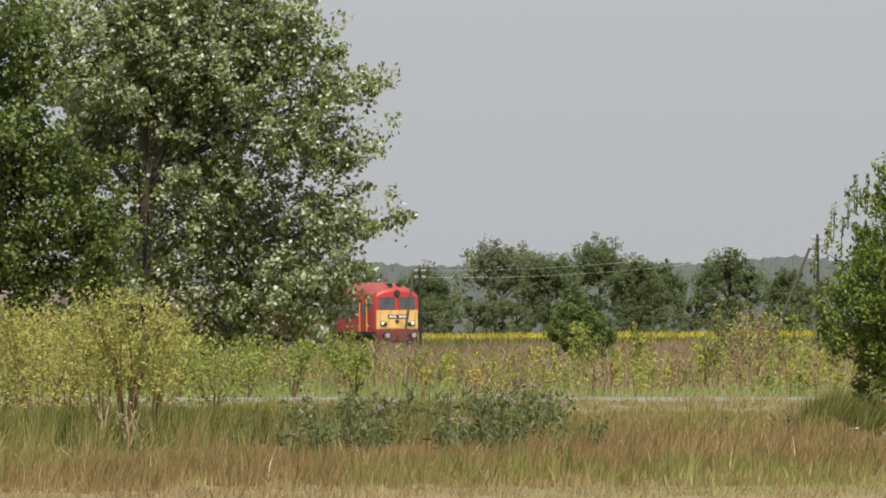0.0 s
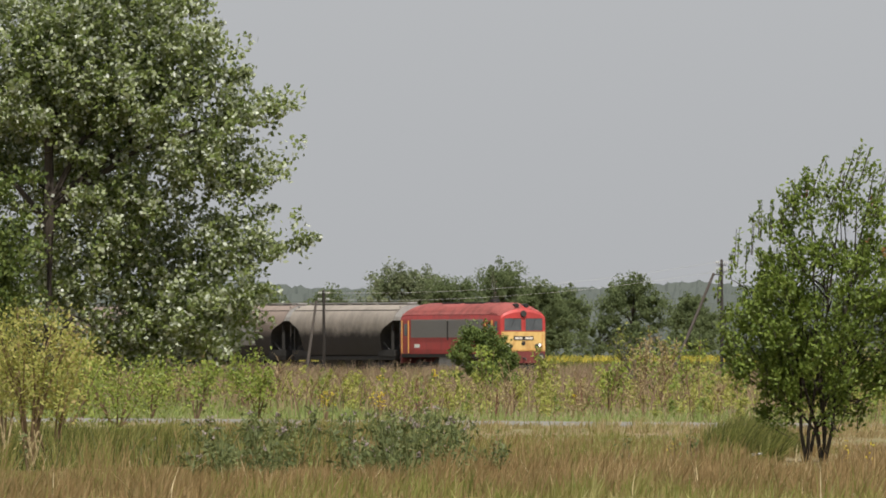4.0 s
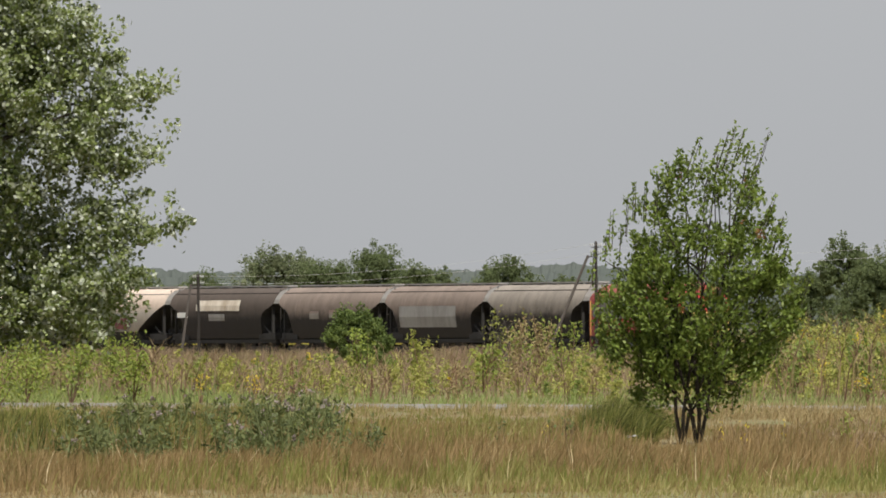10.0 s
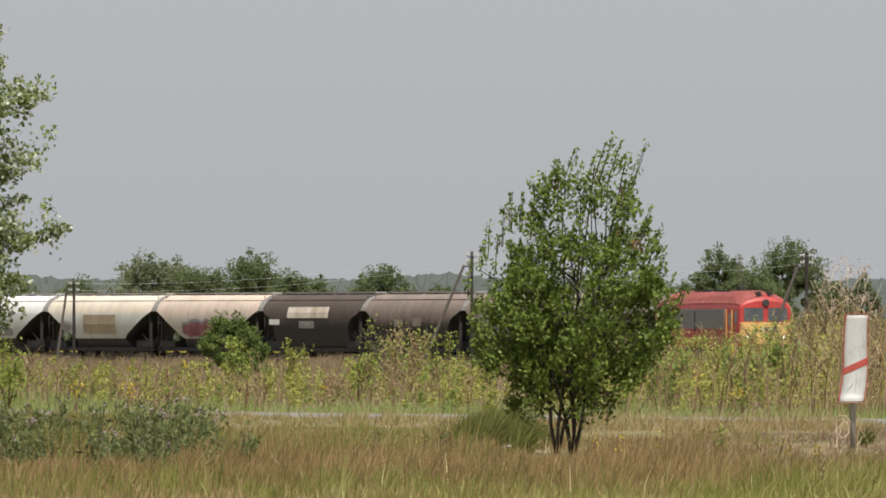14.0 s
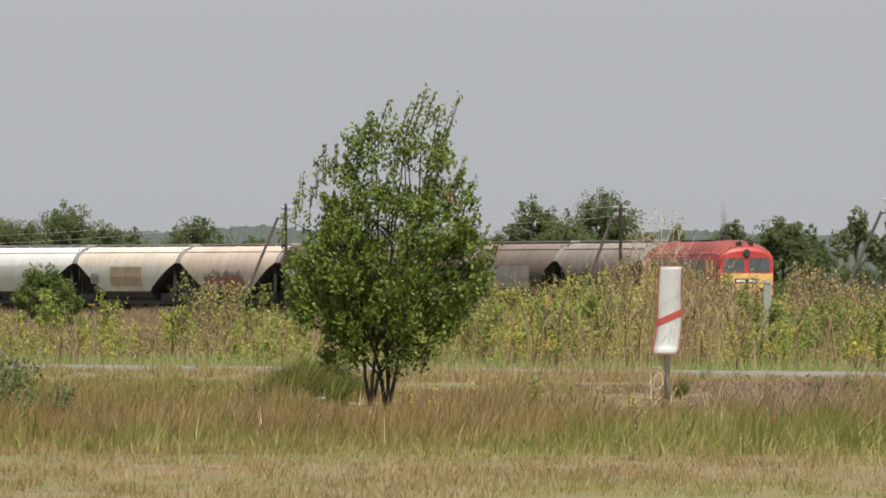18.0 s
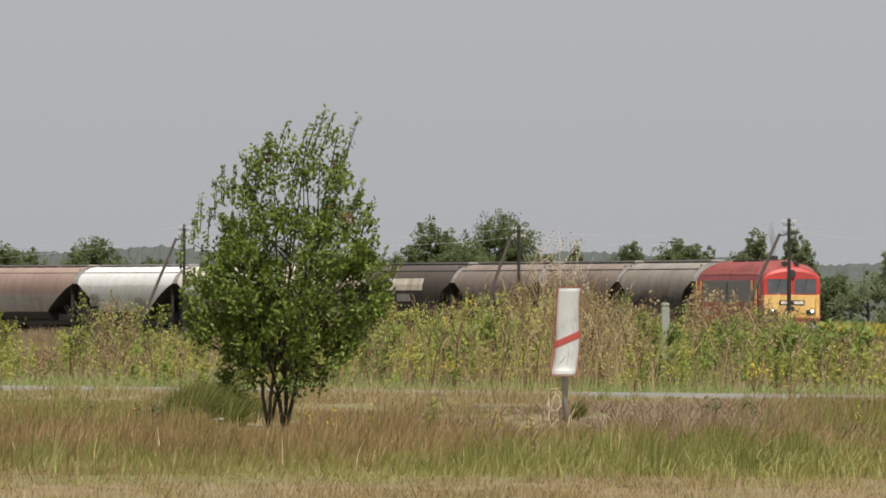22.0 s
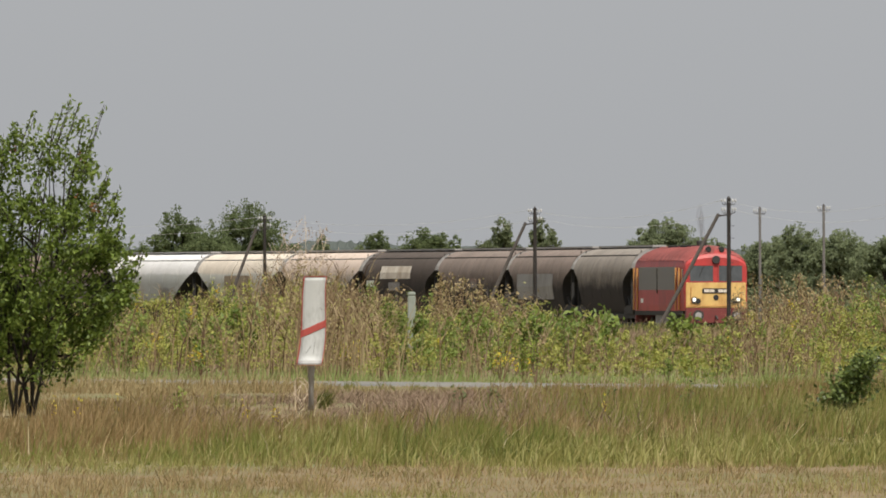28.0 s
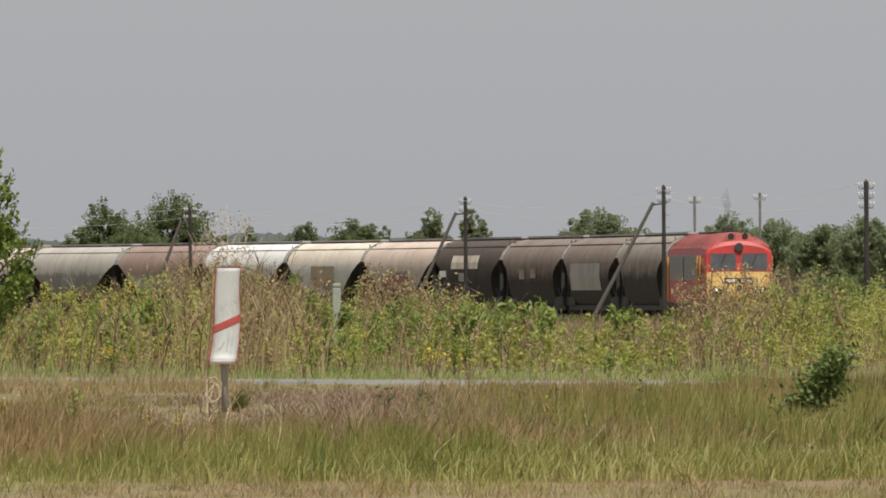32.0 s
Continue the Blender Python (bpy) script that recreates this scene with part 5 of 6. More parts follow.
POLES = [telegraph_pole(*row) for row in (
    ("short dark telegraph pole with a slanting brace", -704, 824, 97, 0.14),
    ("dark telegraph pole with a slanting brace", 0, 768, 150, 0.42),
    ("dark telegraph pole with brace among dead branches", 592, 712, 150, 0.38),
    ("dark wooden telegraph pole with a slanting brace", 1070, 657, 163, 0.46),
    ("tall dark telegraph pole with a long slanting brace", 1413, 596, 181, 0.53, None, 0.11, 2, True),
    ("brown telegraph pole with three rows of insulators", 1762, 545, 188, 0.0, None, 0.12, 3))]
telegraph_pole("thin grey weathered pole behind the railway", 1468, 684, 163, 0.0, M_GREYPOLE, 0.085, 1)
telegraph_pole("thin grey weathered pole behind the railway", 1581, 672, 168, 0.0, M_GREYPOLE, 0.085, 1)
for a, b in zip(POLES, POLES[1:]):
    for dx, dz in ((-0.27, -0.06), (0.27, -0.48)):
        wire((a[0] + dx, a[1], a[2] + dz), (b[0] + dx, b[1], b[2] + dz), 0.55)


# ---- marker board, concrete post ----
def build_marker():
    d = 158.0
    x, y = spot(674.5, d)
    ob = thing("marker_board", "bent white level-crossing marker board with one red stripe", "road sign", pose(x, y, land(d)))
    part("post", limb([(0, 0.03, -0.2), (0, 0.03, 0.5), (0.03, 0.03, 1.3)], 0.042, 0.042, 12), M_GALV, ob, "grey steel post", True)

    def sheet(w0, w1, z0, z1, front, thick, slope=0.0):
        """A piece of the bowed board between two widths and heights."""
        bm = bmesh.new()
        nu, nv = 6, 18
        grid = {}
        for side in (0, 1):
            for i in range(nu + 1):
                for j in range(nv + 1):
                    w = w0 + (w1 - w0) * i / nu
                    z = z0 + (z1 - z0) * j / nv + slope * w
                    h = (z - 0.5) / 0.98
                    lean = 0.088 * (z - 0.5) + 0.018 * math.sin(h * 5.2)
                    narrow = 1.0 - 0.16 * max(0.0, h - 0.25)
                    bow = 0.05 * (1 - (2 * w / 0.28) ** 2) - 0.05 * math.sin(h * 3.14)
                    lip = -0.05 * max(0.0, 1 - (z - 0.5) / 0.06)
                    grid[side, i, j] = bm.verts.new((w * narrow + lean - 0.025, -0.05 - front - bow * 0.6 + lip + (thick if side else 0), z))
        for i in range(nu):
            for j in range(nv):
                bm.faces.new([grid[0, i, j], grid[0, i + 1, j], grid[0, i + 1, j + 1], grid[0, i, j + 1]])
                bm.faces.new([grid[1, i, j], grid[1, i, j + 1], grid[1, i + 1, j + 1], grid[1, i + 1, j]])
        for i in range(nu):
            for j in (0, nv):
                bm.faces.new([grid[0, i, j], grid[0, i + 1, j], grid[1, i + 1, j], grid[1, i, j]])
        for j in range(nv):
            for i in (0, nu):
                bm.faces.new([grid[0, i, j], grid[0, i, j + 1], grid[1, i, j + 1], grid[1, i, j]])
        return bm

    part("board", sheet(-0.14, 0.14, 0.5, 1.48, 0.0, 0.006), M_SIGNWHITE, ob, "dented white enamel board", True)
    part("stripe", sheet(-0.14, 0.14, 0.86, 0.94, 0.004, 0.003, 0.44), M_SIGNRED, ob, "faded red slanting stripe", True)
    part("border", sheet(-0.145, -0.131, 0.5, 1.48, 0.004, 0.003), M_SIGNRIM, ob, "faded red rim", True)
    part("border", sheet(0.134, 0.142, 0.5, 1.48, 0.004, 0.003), M_SIGNRED, ob, "faded red rim", True)
    part("border", sheet(-0.142, 0.142, 1.474, 1.482, 0.005, 0.003), M_SIGNRED, ob, "faded red rim", True)
    part("border", sheet(-0.142, 0.142, 0.495, 0.502, 0.005, 0.003), M_RUST, ob, "rusty lower rim", True)
    part("lip", sheet(-0.118, 0.128, 0.515, 0.55, 0.006, 0.003), M_PLATE, ob, "greyish flaking lower lip", True)
    for a, b, z0, z1, lean in ((-0.06, -0.01, 0.72, 0.735, 1.6), (0.02, 0.026, 0.62, 0.76, -0.3), (0.07, 0.10, 1.22, 1.228, -1.2)):
        part("scratch", sheet(a, b, z0, z1, 0.004, 0.002, lean), M_TANK, ob, "grey scratch in the enamel", True)
    for z in (0.72, 1.26):
        part("clamp", box(-0.07, 0.09, 0.0, 0.03, z, z + 0.03), M_GALV, ob)
    # dried bindweed round the post
    x, y = spot(658, 157.4)
    ob = thing("dried_climber", "dry pale climber stems coiled beside the marker post", "dry plant", pose(x, y, land(158)))
    for k in range(3):
        a, r = 2.0 + k * 0.5, 0.10 + 0.012 * k
        pts = [Vector((0.55 * r * math.cos(a + t * 0.75) - 0.01 + RNG.normal(0, 0.012), 0.02 * k, 0.2 + (0.9 + 0.25 * k) * r * math.sin(a + t * 0.75) + RNG.normal(0, 0.012))) for t in range(9)] + [Vector((-0.09 + 0.01 * k, 0, 0.0))]
        part("stem", limb(pts, 0.006, 0.004, 5), M_STRAWSTEM, ob)
    part("stem", limb([(-0.05, 0, 0), (-0.07, 0, 0.5), (-0.03, 0, 1.0), (-0.02, 0, 1.5)], 0.006, 0.004, 4), M_STALK, ob)


M_SEEDHEAD = leafy("pale_seed_heads", [(0.30, 0.24, 0.19), (0.42, 0.35, 0.28), (0.36, 0.28, 0.22)], 0.8, 0.3, 0.2, 0.5)
M_STRAWSTEM = surface("pale_straw_stem", [(0.45, 0.36, 0.25), (0.60, 0.50, 0.38)], 20.0, 0.9)
build_marker()


def build_post():
    d = 238.0
    x, y = spot(852, d)
    ob = thing("concrete_post", "pale weathered concrete post standing in the weeds", "post", pose(x, y, land(d)))
    part("shaft", box(-0.066, 0.066, -0.066, 0.066, -0.2, 1.29, 0.02), M_CONCRETE, ob)
    part("head", box(-0.065, 0.065, -0.065, 0.065, 1.29, 1.36, 0.03), M_CONCRETE, ob)


build_post()


def litter(label, u, d, size):
    """A crumpled scrap of pale paper in the grass."""
    x, y = spot(u, d)
    bm = bmesh.new()
    n = 6
    grid = [[bm.verts.new((size * (i / n - 0.5) * 1.6, size * (j / n - 0.5), 0.09 + 0.35 * size * noise.noise(Vector((i * 0.9 + u, j * 0.9, 0))) + 0.2 * size * i / n)) for j in range(n + 1)] for i in range(n + 1)]
    for i in range(n):
        for j in range(n):
            bm.faces.new((grid[i][j], grid[i + 1][j], grid[i + 1][j + 1], grid[i][j + 1]))
    ob = part("paper_scrap", bm, M_PLATE, None)
    ob.matrix_basis = pose(x, y, land(d))
    tagged(ob, label, "litter", "litter in the grass")


litter("crumpled pale paper scrap lying in the grass", 62, 146, 0.07)
litter("small pale paper scrap lying in the grass", 1, 149, 0.07)


def bare_bush(label, u, d, high, wide, count, mat=None, twig=None):
    """A half-dead shrub: bare forking twigs with a few dry leaves."""
    x, y = spot(u, d)
    ob = thing("bare_shrub", label, "shrub", pose(x, y, land(d)), "half-dead shrubs")
    pts = []
    for k in range(count):
        a = RNG.uniform(0, 6.28)
        tip = Vector((math.cos(a) * wide * RNG.uniform(0.3, 1), math.sin(a) * wide * 0.6, high * RNG.uniform(0.7, 1.0)))
        mid = Vector((tip.x * 0.35, tip.y * 0.4, tip.z * 0.55))
        part("branch", limb([(0, 0, -0.1), mid, tip], 0.008 if twig else 0.022, 0.004, 5), twig or M_BRACE, ob)
        for j in range(3):
            s = mid.lerp(tip, RNG.uniform(0.1, 0.8))
            e = s + Vector((RNG.normal(0, 0.25) * wide, RNG.normal(0, 0.2), RNG.uniform(0.1, 0.3) * high * 0.6))
            part("branch", limb([s, s.lerp(e, 0.5) + Vector((0, 0, 0.03)), e], 0.006 if twig else 0.01, 0.003, 4), twig or M_BRACE, ob)
            pts += [tuple(s.lerp(e, RNG.uniform(0.3, 1)) + Vector(RNG.normal(0, 0.07, 3))) for _ in range(22 if twig else 7)]
    pts = np.array(pts)
    put("dry_leaves", quads_mesh("dry_leaves", leaf_quads(pts, 0.055 if twig else 0.08, 0.035 if twig else 0.045)), mat or M_DRYLEAF, ob)


bare_bush("bare pale dead tree top standing in the weeds", 668, 330, 3.5, 0.95, 9, M_SEEDHEAD, M_STRAWSTEM)
bare_bush("half-dead shrub with tangled twigs", -140, 330, 1.9, 0.9, 10, M_GOLD)
bare_bush("half-dead shrub with tangled twigs", 1520, 330, 1.9, 1.0, 14)
bare_bush("half-dead shrub with tangled twigs", 1610, 310, 2.0, 0.9, 10)
bare_bush("half-dead shrub with tangled twigs", 990, 262, 1.55, 0.6, 13)
bare_bush("half-dead shrub with tangled twigs", 1050, 268, 1.45, 0.6, 13)
bare_bush("half-dead shrub with tangled twigs", 730, 262, 1.75, 0.7, 12)
bare_bush("half-dead shrub with tangled twigs", 800, 268, 1.6, 0.6, 11)
bare_bush("half-dead shrub with tangled twigs", 590, 420, 2.6, 0.8, 9)


# ---- the train: x ahead, y to its left, z above the rail ----
def loft(rings, close=True):
    bm = bmesh.new()
    vs = [[bm.verts.new(p) for p in r] for r in rings]
    n = len(vs[0])
    for a, b in zip(vs, vs[1:]):
        for k in range(n if close else n - 1):
            bm.faces.new((a[k], a[(k + 1) % n], b[(k + 1) % n], b[k]))
    bm.faces.new(vs[0])
    bm.faces.new(vs[-1])
    return bm


def bogie(ob, x, base, wheel_r, tag="bogie"):
    b = part(tag, box(x - base / 2 - 0.75, x + base / 2 + 0.75, -1.12, -1.0, 0.42, 0.72, 0.03), M_BLACK, ob, "sooty black bogie")
    part("bogie_frame", box(x - base / 2 - 0.75, x + base / 2 + 0.75, 1.0, 1.12, 0.42, 0.72, 0.03), M_BLACK, b)
    part("bolster", box(x - 0.3, x + 0.3, -1.0, 1.0, 0.5, 0.8, 0.03), M_BLACK, b)
    for ax in (x - base / 2, x + base / 2):
        part("axle", rod((ax, -0.95, wheel_r), (ax, 0.95, wheel_r), 0.08, 0.08, 8), M_IRON, b)
        for s in (-1, 1):
            bm = rod((ax, s * 0.70, wheel_r), (ax, s * 0.83, wheel_r), wheel_r, wheel_r, 20)
            rod((ax, s * 0.83, wheel_r), (ax, s * 0.88, wheel_r), wheel_r * 0.35, wheel_r * 0.3, 12, bm)
            part("wheel", bm, M_IRON, b)
            part("axle_box", box(ax - 0.16, ax + 0.16, s * 1.06 - 0.12, s * 1.06 + 0.12, wheel_r - 0.16, wheel_r + 0.16, 0.03), M_BLACK, b)
    return b


def buffers(ob, x, s):
    for y in (-0.875, 0.875):
        part("buffer", rod((x, y, 1.05), (x + s * 0.45, y, 1.05), 0.11, 0.09, 12, rod((x + s * 0.45, y, 1.05), (x + s * 0.52, y, 1.05), 0.25, 0.25, 16)), M_IRON, ob)
        part("buffer_face", rod((x + s * 0.52, y, 1.05), (x + s * 0.525, y, 1.05), 0.15, 0.13, 14), M_PLATE, ob, "worn pale buffer face")
    part("coupling_hook", limb([(x, 0, 1.0), (x + s * 0.3, 0, 1.0), (x + s * 0.42, 0, 0.88)], 0.06, 0.04, 6), M_IRON, ob)


def build_loco():
    ob = thing("locomotive", "red diesel locomotive with yellow nose and lit headlamps", "locomotive")

    def section(x, w, eave, top, foot=1.26):
        half = [(w * 0.985, foot), (w, foot + 0.25), (w, eave - 0.25), (w * 0.985, eave)]
        for k in range(1, 7):
            a = k / 7 * math.pi / 2
            half.append((w * 0.985 * math.cos(a) ** 1.05, eave + (top - eave) * math.sin(a)))
        ring = [(x, -y, z) for y, z in half] + [(x, 0, top)] + [(x, y, z) for y, z in reversed(half)]
        return ring

    ends = [(7.2, 1.36, 3.25, 3.66), (7.12, 1.42, 3.26, 3.82), (6.85, 1.45, 3.27, 3.98), (6.45, 1.465, 3.28, 4.1), (5.6, 1.475, 3.28, 4.18)]
    rows = [(-x, *r) for x, *r in ends] + [(x, *r) for x, *r in reversed(ends)]
    body = part("body", loft([section(*r) for r in rows]), M_RED, ob)
    # roof skin, a little proud
    rings = []
    for x, w, eave, top in rows[1:-1]:
        pts = []
        for k in range(1, 14):
            a = k / 14 * math.pi
            c = math.cos(a)
            pts.append((x * 0.995, math.copysign(abs(c) ** 1.05, c) * w * 0.99, eave + 0.05 + (top - eave - 0.03) * math.sin(a)))
        rings.append(pts)
    bm = bmesh.new()
    vs = [[bm.verts.new(p) for p in r] for r in rings]
    for a, b in zip(vs, vs[1:]):
        for k in range(len(a) - 1):
            bm.faces.new((a[k], a[k + 1], b[k + 1], b[k]))
    bmesh.ops.solidify(bm, geom=bm.faces[:], thickness=0.02)
    roof = part("roof", bm, M_ROOFRED, ob, "dusty faded red curved roof", True)
    part("roof_hatch", box(-3.2, -0.6, -0.5, 0.5, 4.12, 4.23, 0.03), M_BLACK, roof)
    part("roof_hatch", box(0.0, 2.6, -0.5, 0.5, 4.12, 4.23, 0.03), M_BLACK, roof)
    part("exhaust_pipe", box(3.0, 3.45, -0.2, 0.2, 4.1, 4.42, 0.04), M_BLACK, roof, "sooty exhaust stack")
    for y in (-0.3, 0.3):
        part("horn", rod((6.5, y, 4.05), (7.02, y, 4.02), 0.08, 0.12, 12), M_BLACK, roof)
    part("aerial", rod((5.2, 0.4, 4.15), (5.2, 0.4, 4.5), 0.015, 0.01, 5), M_BLACK, roof)
    for end in (1, -1):
        nose = part("nose_panel", box(7.17 if end > 0 else -7.235, 7.235 if end > 0 else -7.17, -1.36, 1.36, 1.4, 2.53, 0.03), M_LOCOYELLOW, ob, "yellow painted nose")
        fx = 7.235 * end
        for y in (-0.66, 0.66):
            part("windscreen", box(min(fx - 0.03 * end, fx - 0.008 * end), max(fx - 0.03 * end, fx - 0.008 * end), y - 0.53, y + 0.53, 2.58, 3.29, 0.0), M_GLASS, ob, "dark windscreen pane, grey reflection painted in")
            bm = bmesh.new()
            for a, b, c, e in ((y - 0.57, y + 0.57, 3.29, 3.33), (y - 0.57, y + 0.57, 2.54, 2.58), (y - 0.57, y - 0.53, 2.58, 3.29), (y + 0.53, y + 0.57, 2.58, 3.29)):
                box(min(fx - 0.04 * end, fx + 0.005 * end), max(fx - 0.04 * end, fx + 0.005 * end), a, b, c, e, 0.0, bm)
            part("window_frame", bm, M_RED, ob)
            part("wiper", limb([(fx + 0.02 * end, y + 0.1, 3.28), (fx + 0.025 * end, y - 0.1, 2.82)], 0.012, 0.01, 4), M_BLACK, ob)
            lamp = part("headlamp", rod((fx - 0.02 * end, y * 1.5, 1.74), (fx + 0.06 * end, y * 1.5, 1.74), 0.15, 0.14, 14), M_BLACK, nose)
            part("lens", rod((fx + 0.045 * end, y * 1.5, 1.76), (fx + 0.07 * end, y * 1.5, 1.76), 0.085, 0.07, 14), M_LAMP if end > 0 else M_GLASS, lamp, "lit white headlamp lens" if end > 0 else "dark lamp lens")
            part("tail_lamp", rod((fx, y * 1.22, 1.70), (fx + 0.07 * end, y * 1.22, 1.70), 0.12, 0.11, 12), M_BLACK, nose)
        part("top_lamp", rod((fx - 0.12 * end, 0, 3.54), (fx + 0.05 * end, 0, 3.56), 0.19, 0.18, 16), M_BLACK, ob, "dark round lamp on the forehead")
        plate = part("number_board", box(min(fx, fx + 0.03 * end), max(fx, fx + 0.03 * end), -0.62, 0.62, 2.05, 2.27, 0.01), M_BLACK, nose)
        for a, b in ((-0.52, -0.34), (-0.28, -0.1), (0.12, 0.3), (0.36, 0.54)):
            part("plate_bar", box(min(fx + 0.028 * end, fx + 0.036 * end), max(fx + 0.028 * end, fx + 0.036 * end), a - 0.02, b + 0.02, 2.09, 2.22), M_CREAMPLATE, plate)
        part("emblem", rod((fx, 0, 1.86), (fx + 0.03 * end, 0, 1.86), 0.13, 0.12, 12), M_BLACK, nose)
        part("nose_line", box(min(fx - 0.01 * end, fx + 0.012 * end), max(fx - 0.01 * end, fx + 0.012 * end), -1.3, 1.3, 1.46, 1.50), M_ORANGE, nose)
        part("buffer_beam", box(min(6.95 * end, 7.22 * end), max(6.95 * end, 7.22 * end), -1.38, 1.38, 0.72, 1.37, 0.03), M_BEAM, ob, "grimy dark red buffer beam")
        part("snow_plough", box(min(6.9 * end, 7.15 * end), max(6.9 * end, 7.15 * end), -1.2, 1.2, 0.22, 0.62, 0.03), M_BLACK, ob)
        buffers(ob, 7.2 * end, end)
        for y in (-1.15, 1.15):
            part("handrail", limb([(fx + 0.05 * end, y, 1.45), (fx + 0.08 * end, y, 1.65), (fx + 0.05 * end, y, 2.35)], 0.018, 0.018, 5), M_ORANGE, nose)
    for s in (-1, 1):
        for x0, x1 in ((-5.45, -0.2), (-0.1, 4.85)):
            ys = sorted((s * 1.46, s * 1.485))
            pan = part("louvre_panel", box(x0, x1, *ys, 2.2, 3.24, 0.0), M_LOUVRE, ob, "dark grey louvred side panel")
            bm = bmesh.new()
            for k in range(12):
                z = 2.24 + k * 0.083
                box(x0 + 0.05, x1 - 0.05, min(s * 1.485, s * 1.505), max(s * 1.485, s * 1.505), z, z + 0.035, 0.0, bm)
            part("louvre", bm, M_LOUVRE, pan)
        part("panel_divider", box(-0.22, -0.08, *sorted((s * 1.462, s * 1.51)), 2.05, 3.16), M_BLACK, ob, "black post between the louvres")
        for x in (-6.2, 5.75):
            door = part("cab_door", box(x - 0.36, x + 0.36, *sorted((s * 1.46, s * 1.482)), 1.3, 3.2, 0.0), M_RED, ob)
            part("door_window", box(x - 0.22, x + 0.22, *sorted((s * 1.48, s * 1.49)), 2.3, 3.0), M_GLASS, door)
            for dx in (-0.47, 0.47):
                part("handrail", rod((x + dx, s * 1.52, 1.3), (x + dx, s * 1.52, 3.2), 0.042, 0.042, 6), M_ORANGE, ob, "orange door rail")
        for x in (6.62, -6.85):
            part("cab_window", box(x - 0.2, x + 0.22, *sorted((s * 1.44, s * 1.468)), 2.5, 3.12), M_GLASS, ob)
        part("skirt", box(-6.9, 6.9, *sorted((s * 1.36, s * 1.44)), 1.06, 1.26, 0.02), M_BLACK, ob)
        part("side_marking", box(-4.95, -4.2, *sorted((s * 1.472, s * 1.484)), 1.62, 1.82), M_WHITE, ob, "small pale side marking")
    part("fuel_tank", box(-1.9, 1.9, -1.3, 1.3, 0.4, 1.25, 0.1), M_TANK, ob, "grey fuel tank")
    bogie(ob, -4.5, 2.5, 0.5)
    bogie(ob, 4.5, 2.5, 0.5)
    return ob


# side profile of the two wagon kinds: height, half width, half length
HOOD = [(3.2, 1.45, 7.2), (3.42, 1.37, 7.25), (3.64, 1.24, 7.25), (3.84, 1.05, 7.25), (4.0, 0.8, 7.25), (4.1, 0.5, 7.25), (4.14, 0.0, 7.25)]
ARCHED = [(1.2, 1.2, 5.4), (1.5, 1.34, 5.42), (1.8, 1.42, 5.45), (2.1, 1.475, 5.5), (2.4, 1.51, 5.6), (2.65, 1.515, 5.8), (2.85, 1.5, 6.2), (3.0, 1.49, 6.7)] + HOOD
SLOPING = [(1.62, 1.33, 3.4), (1.75, 1.39, 3.65), (1.92, 1.44, 4.0), (2.1, 1.475, 4.45), (2.4, 1.51, 5.15), (2.75, 1.515, 5.95), (3.0, 1.49, 6.6)] + HOOD
WAGON = 15.23


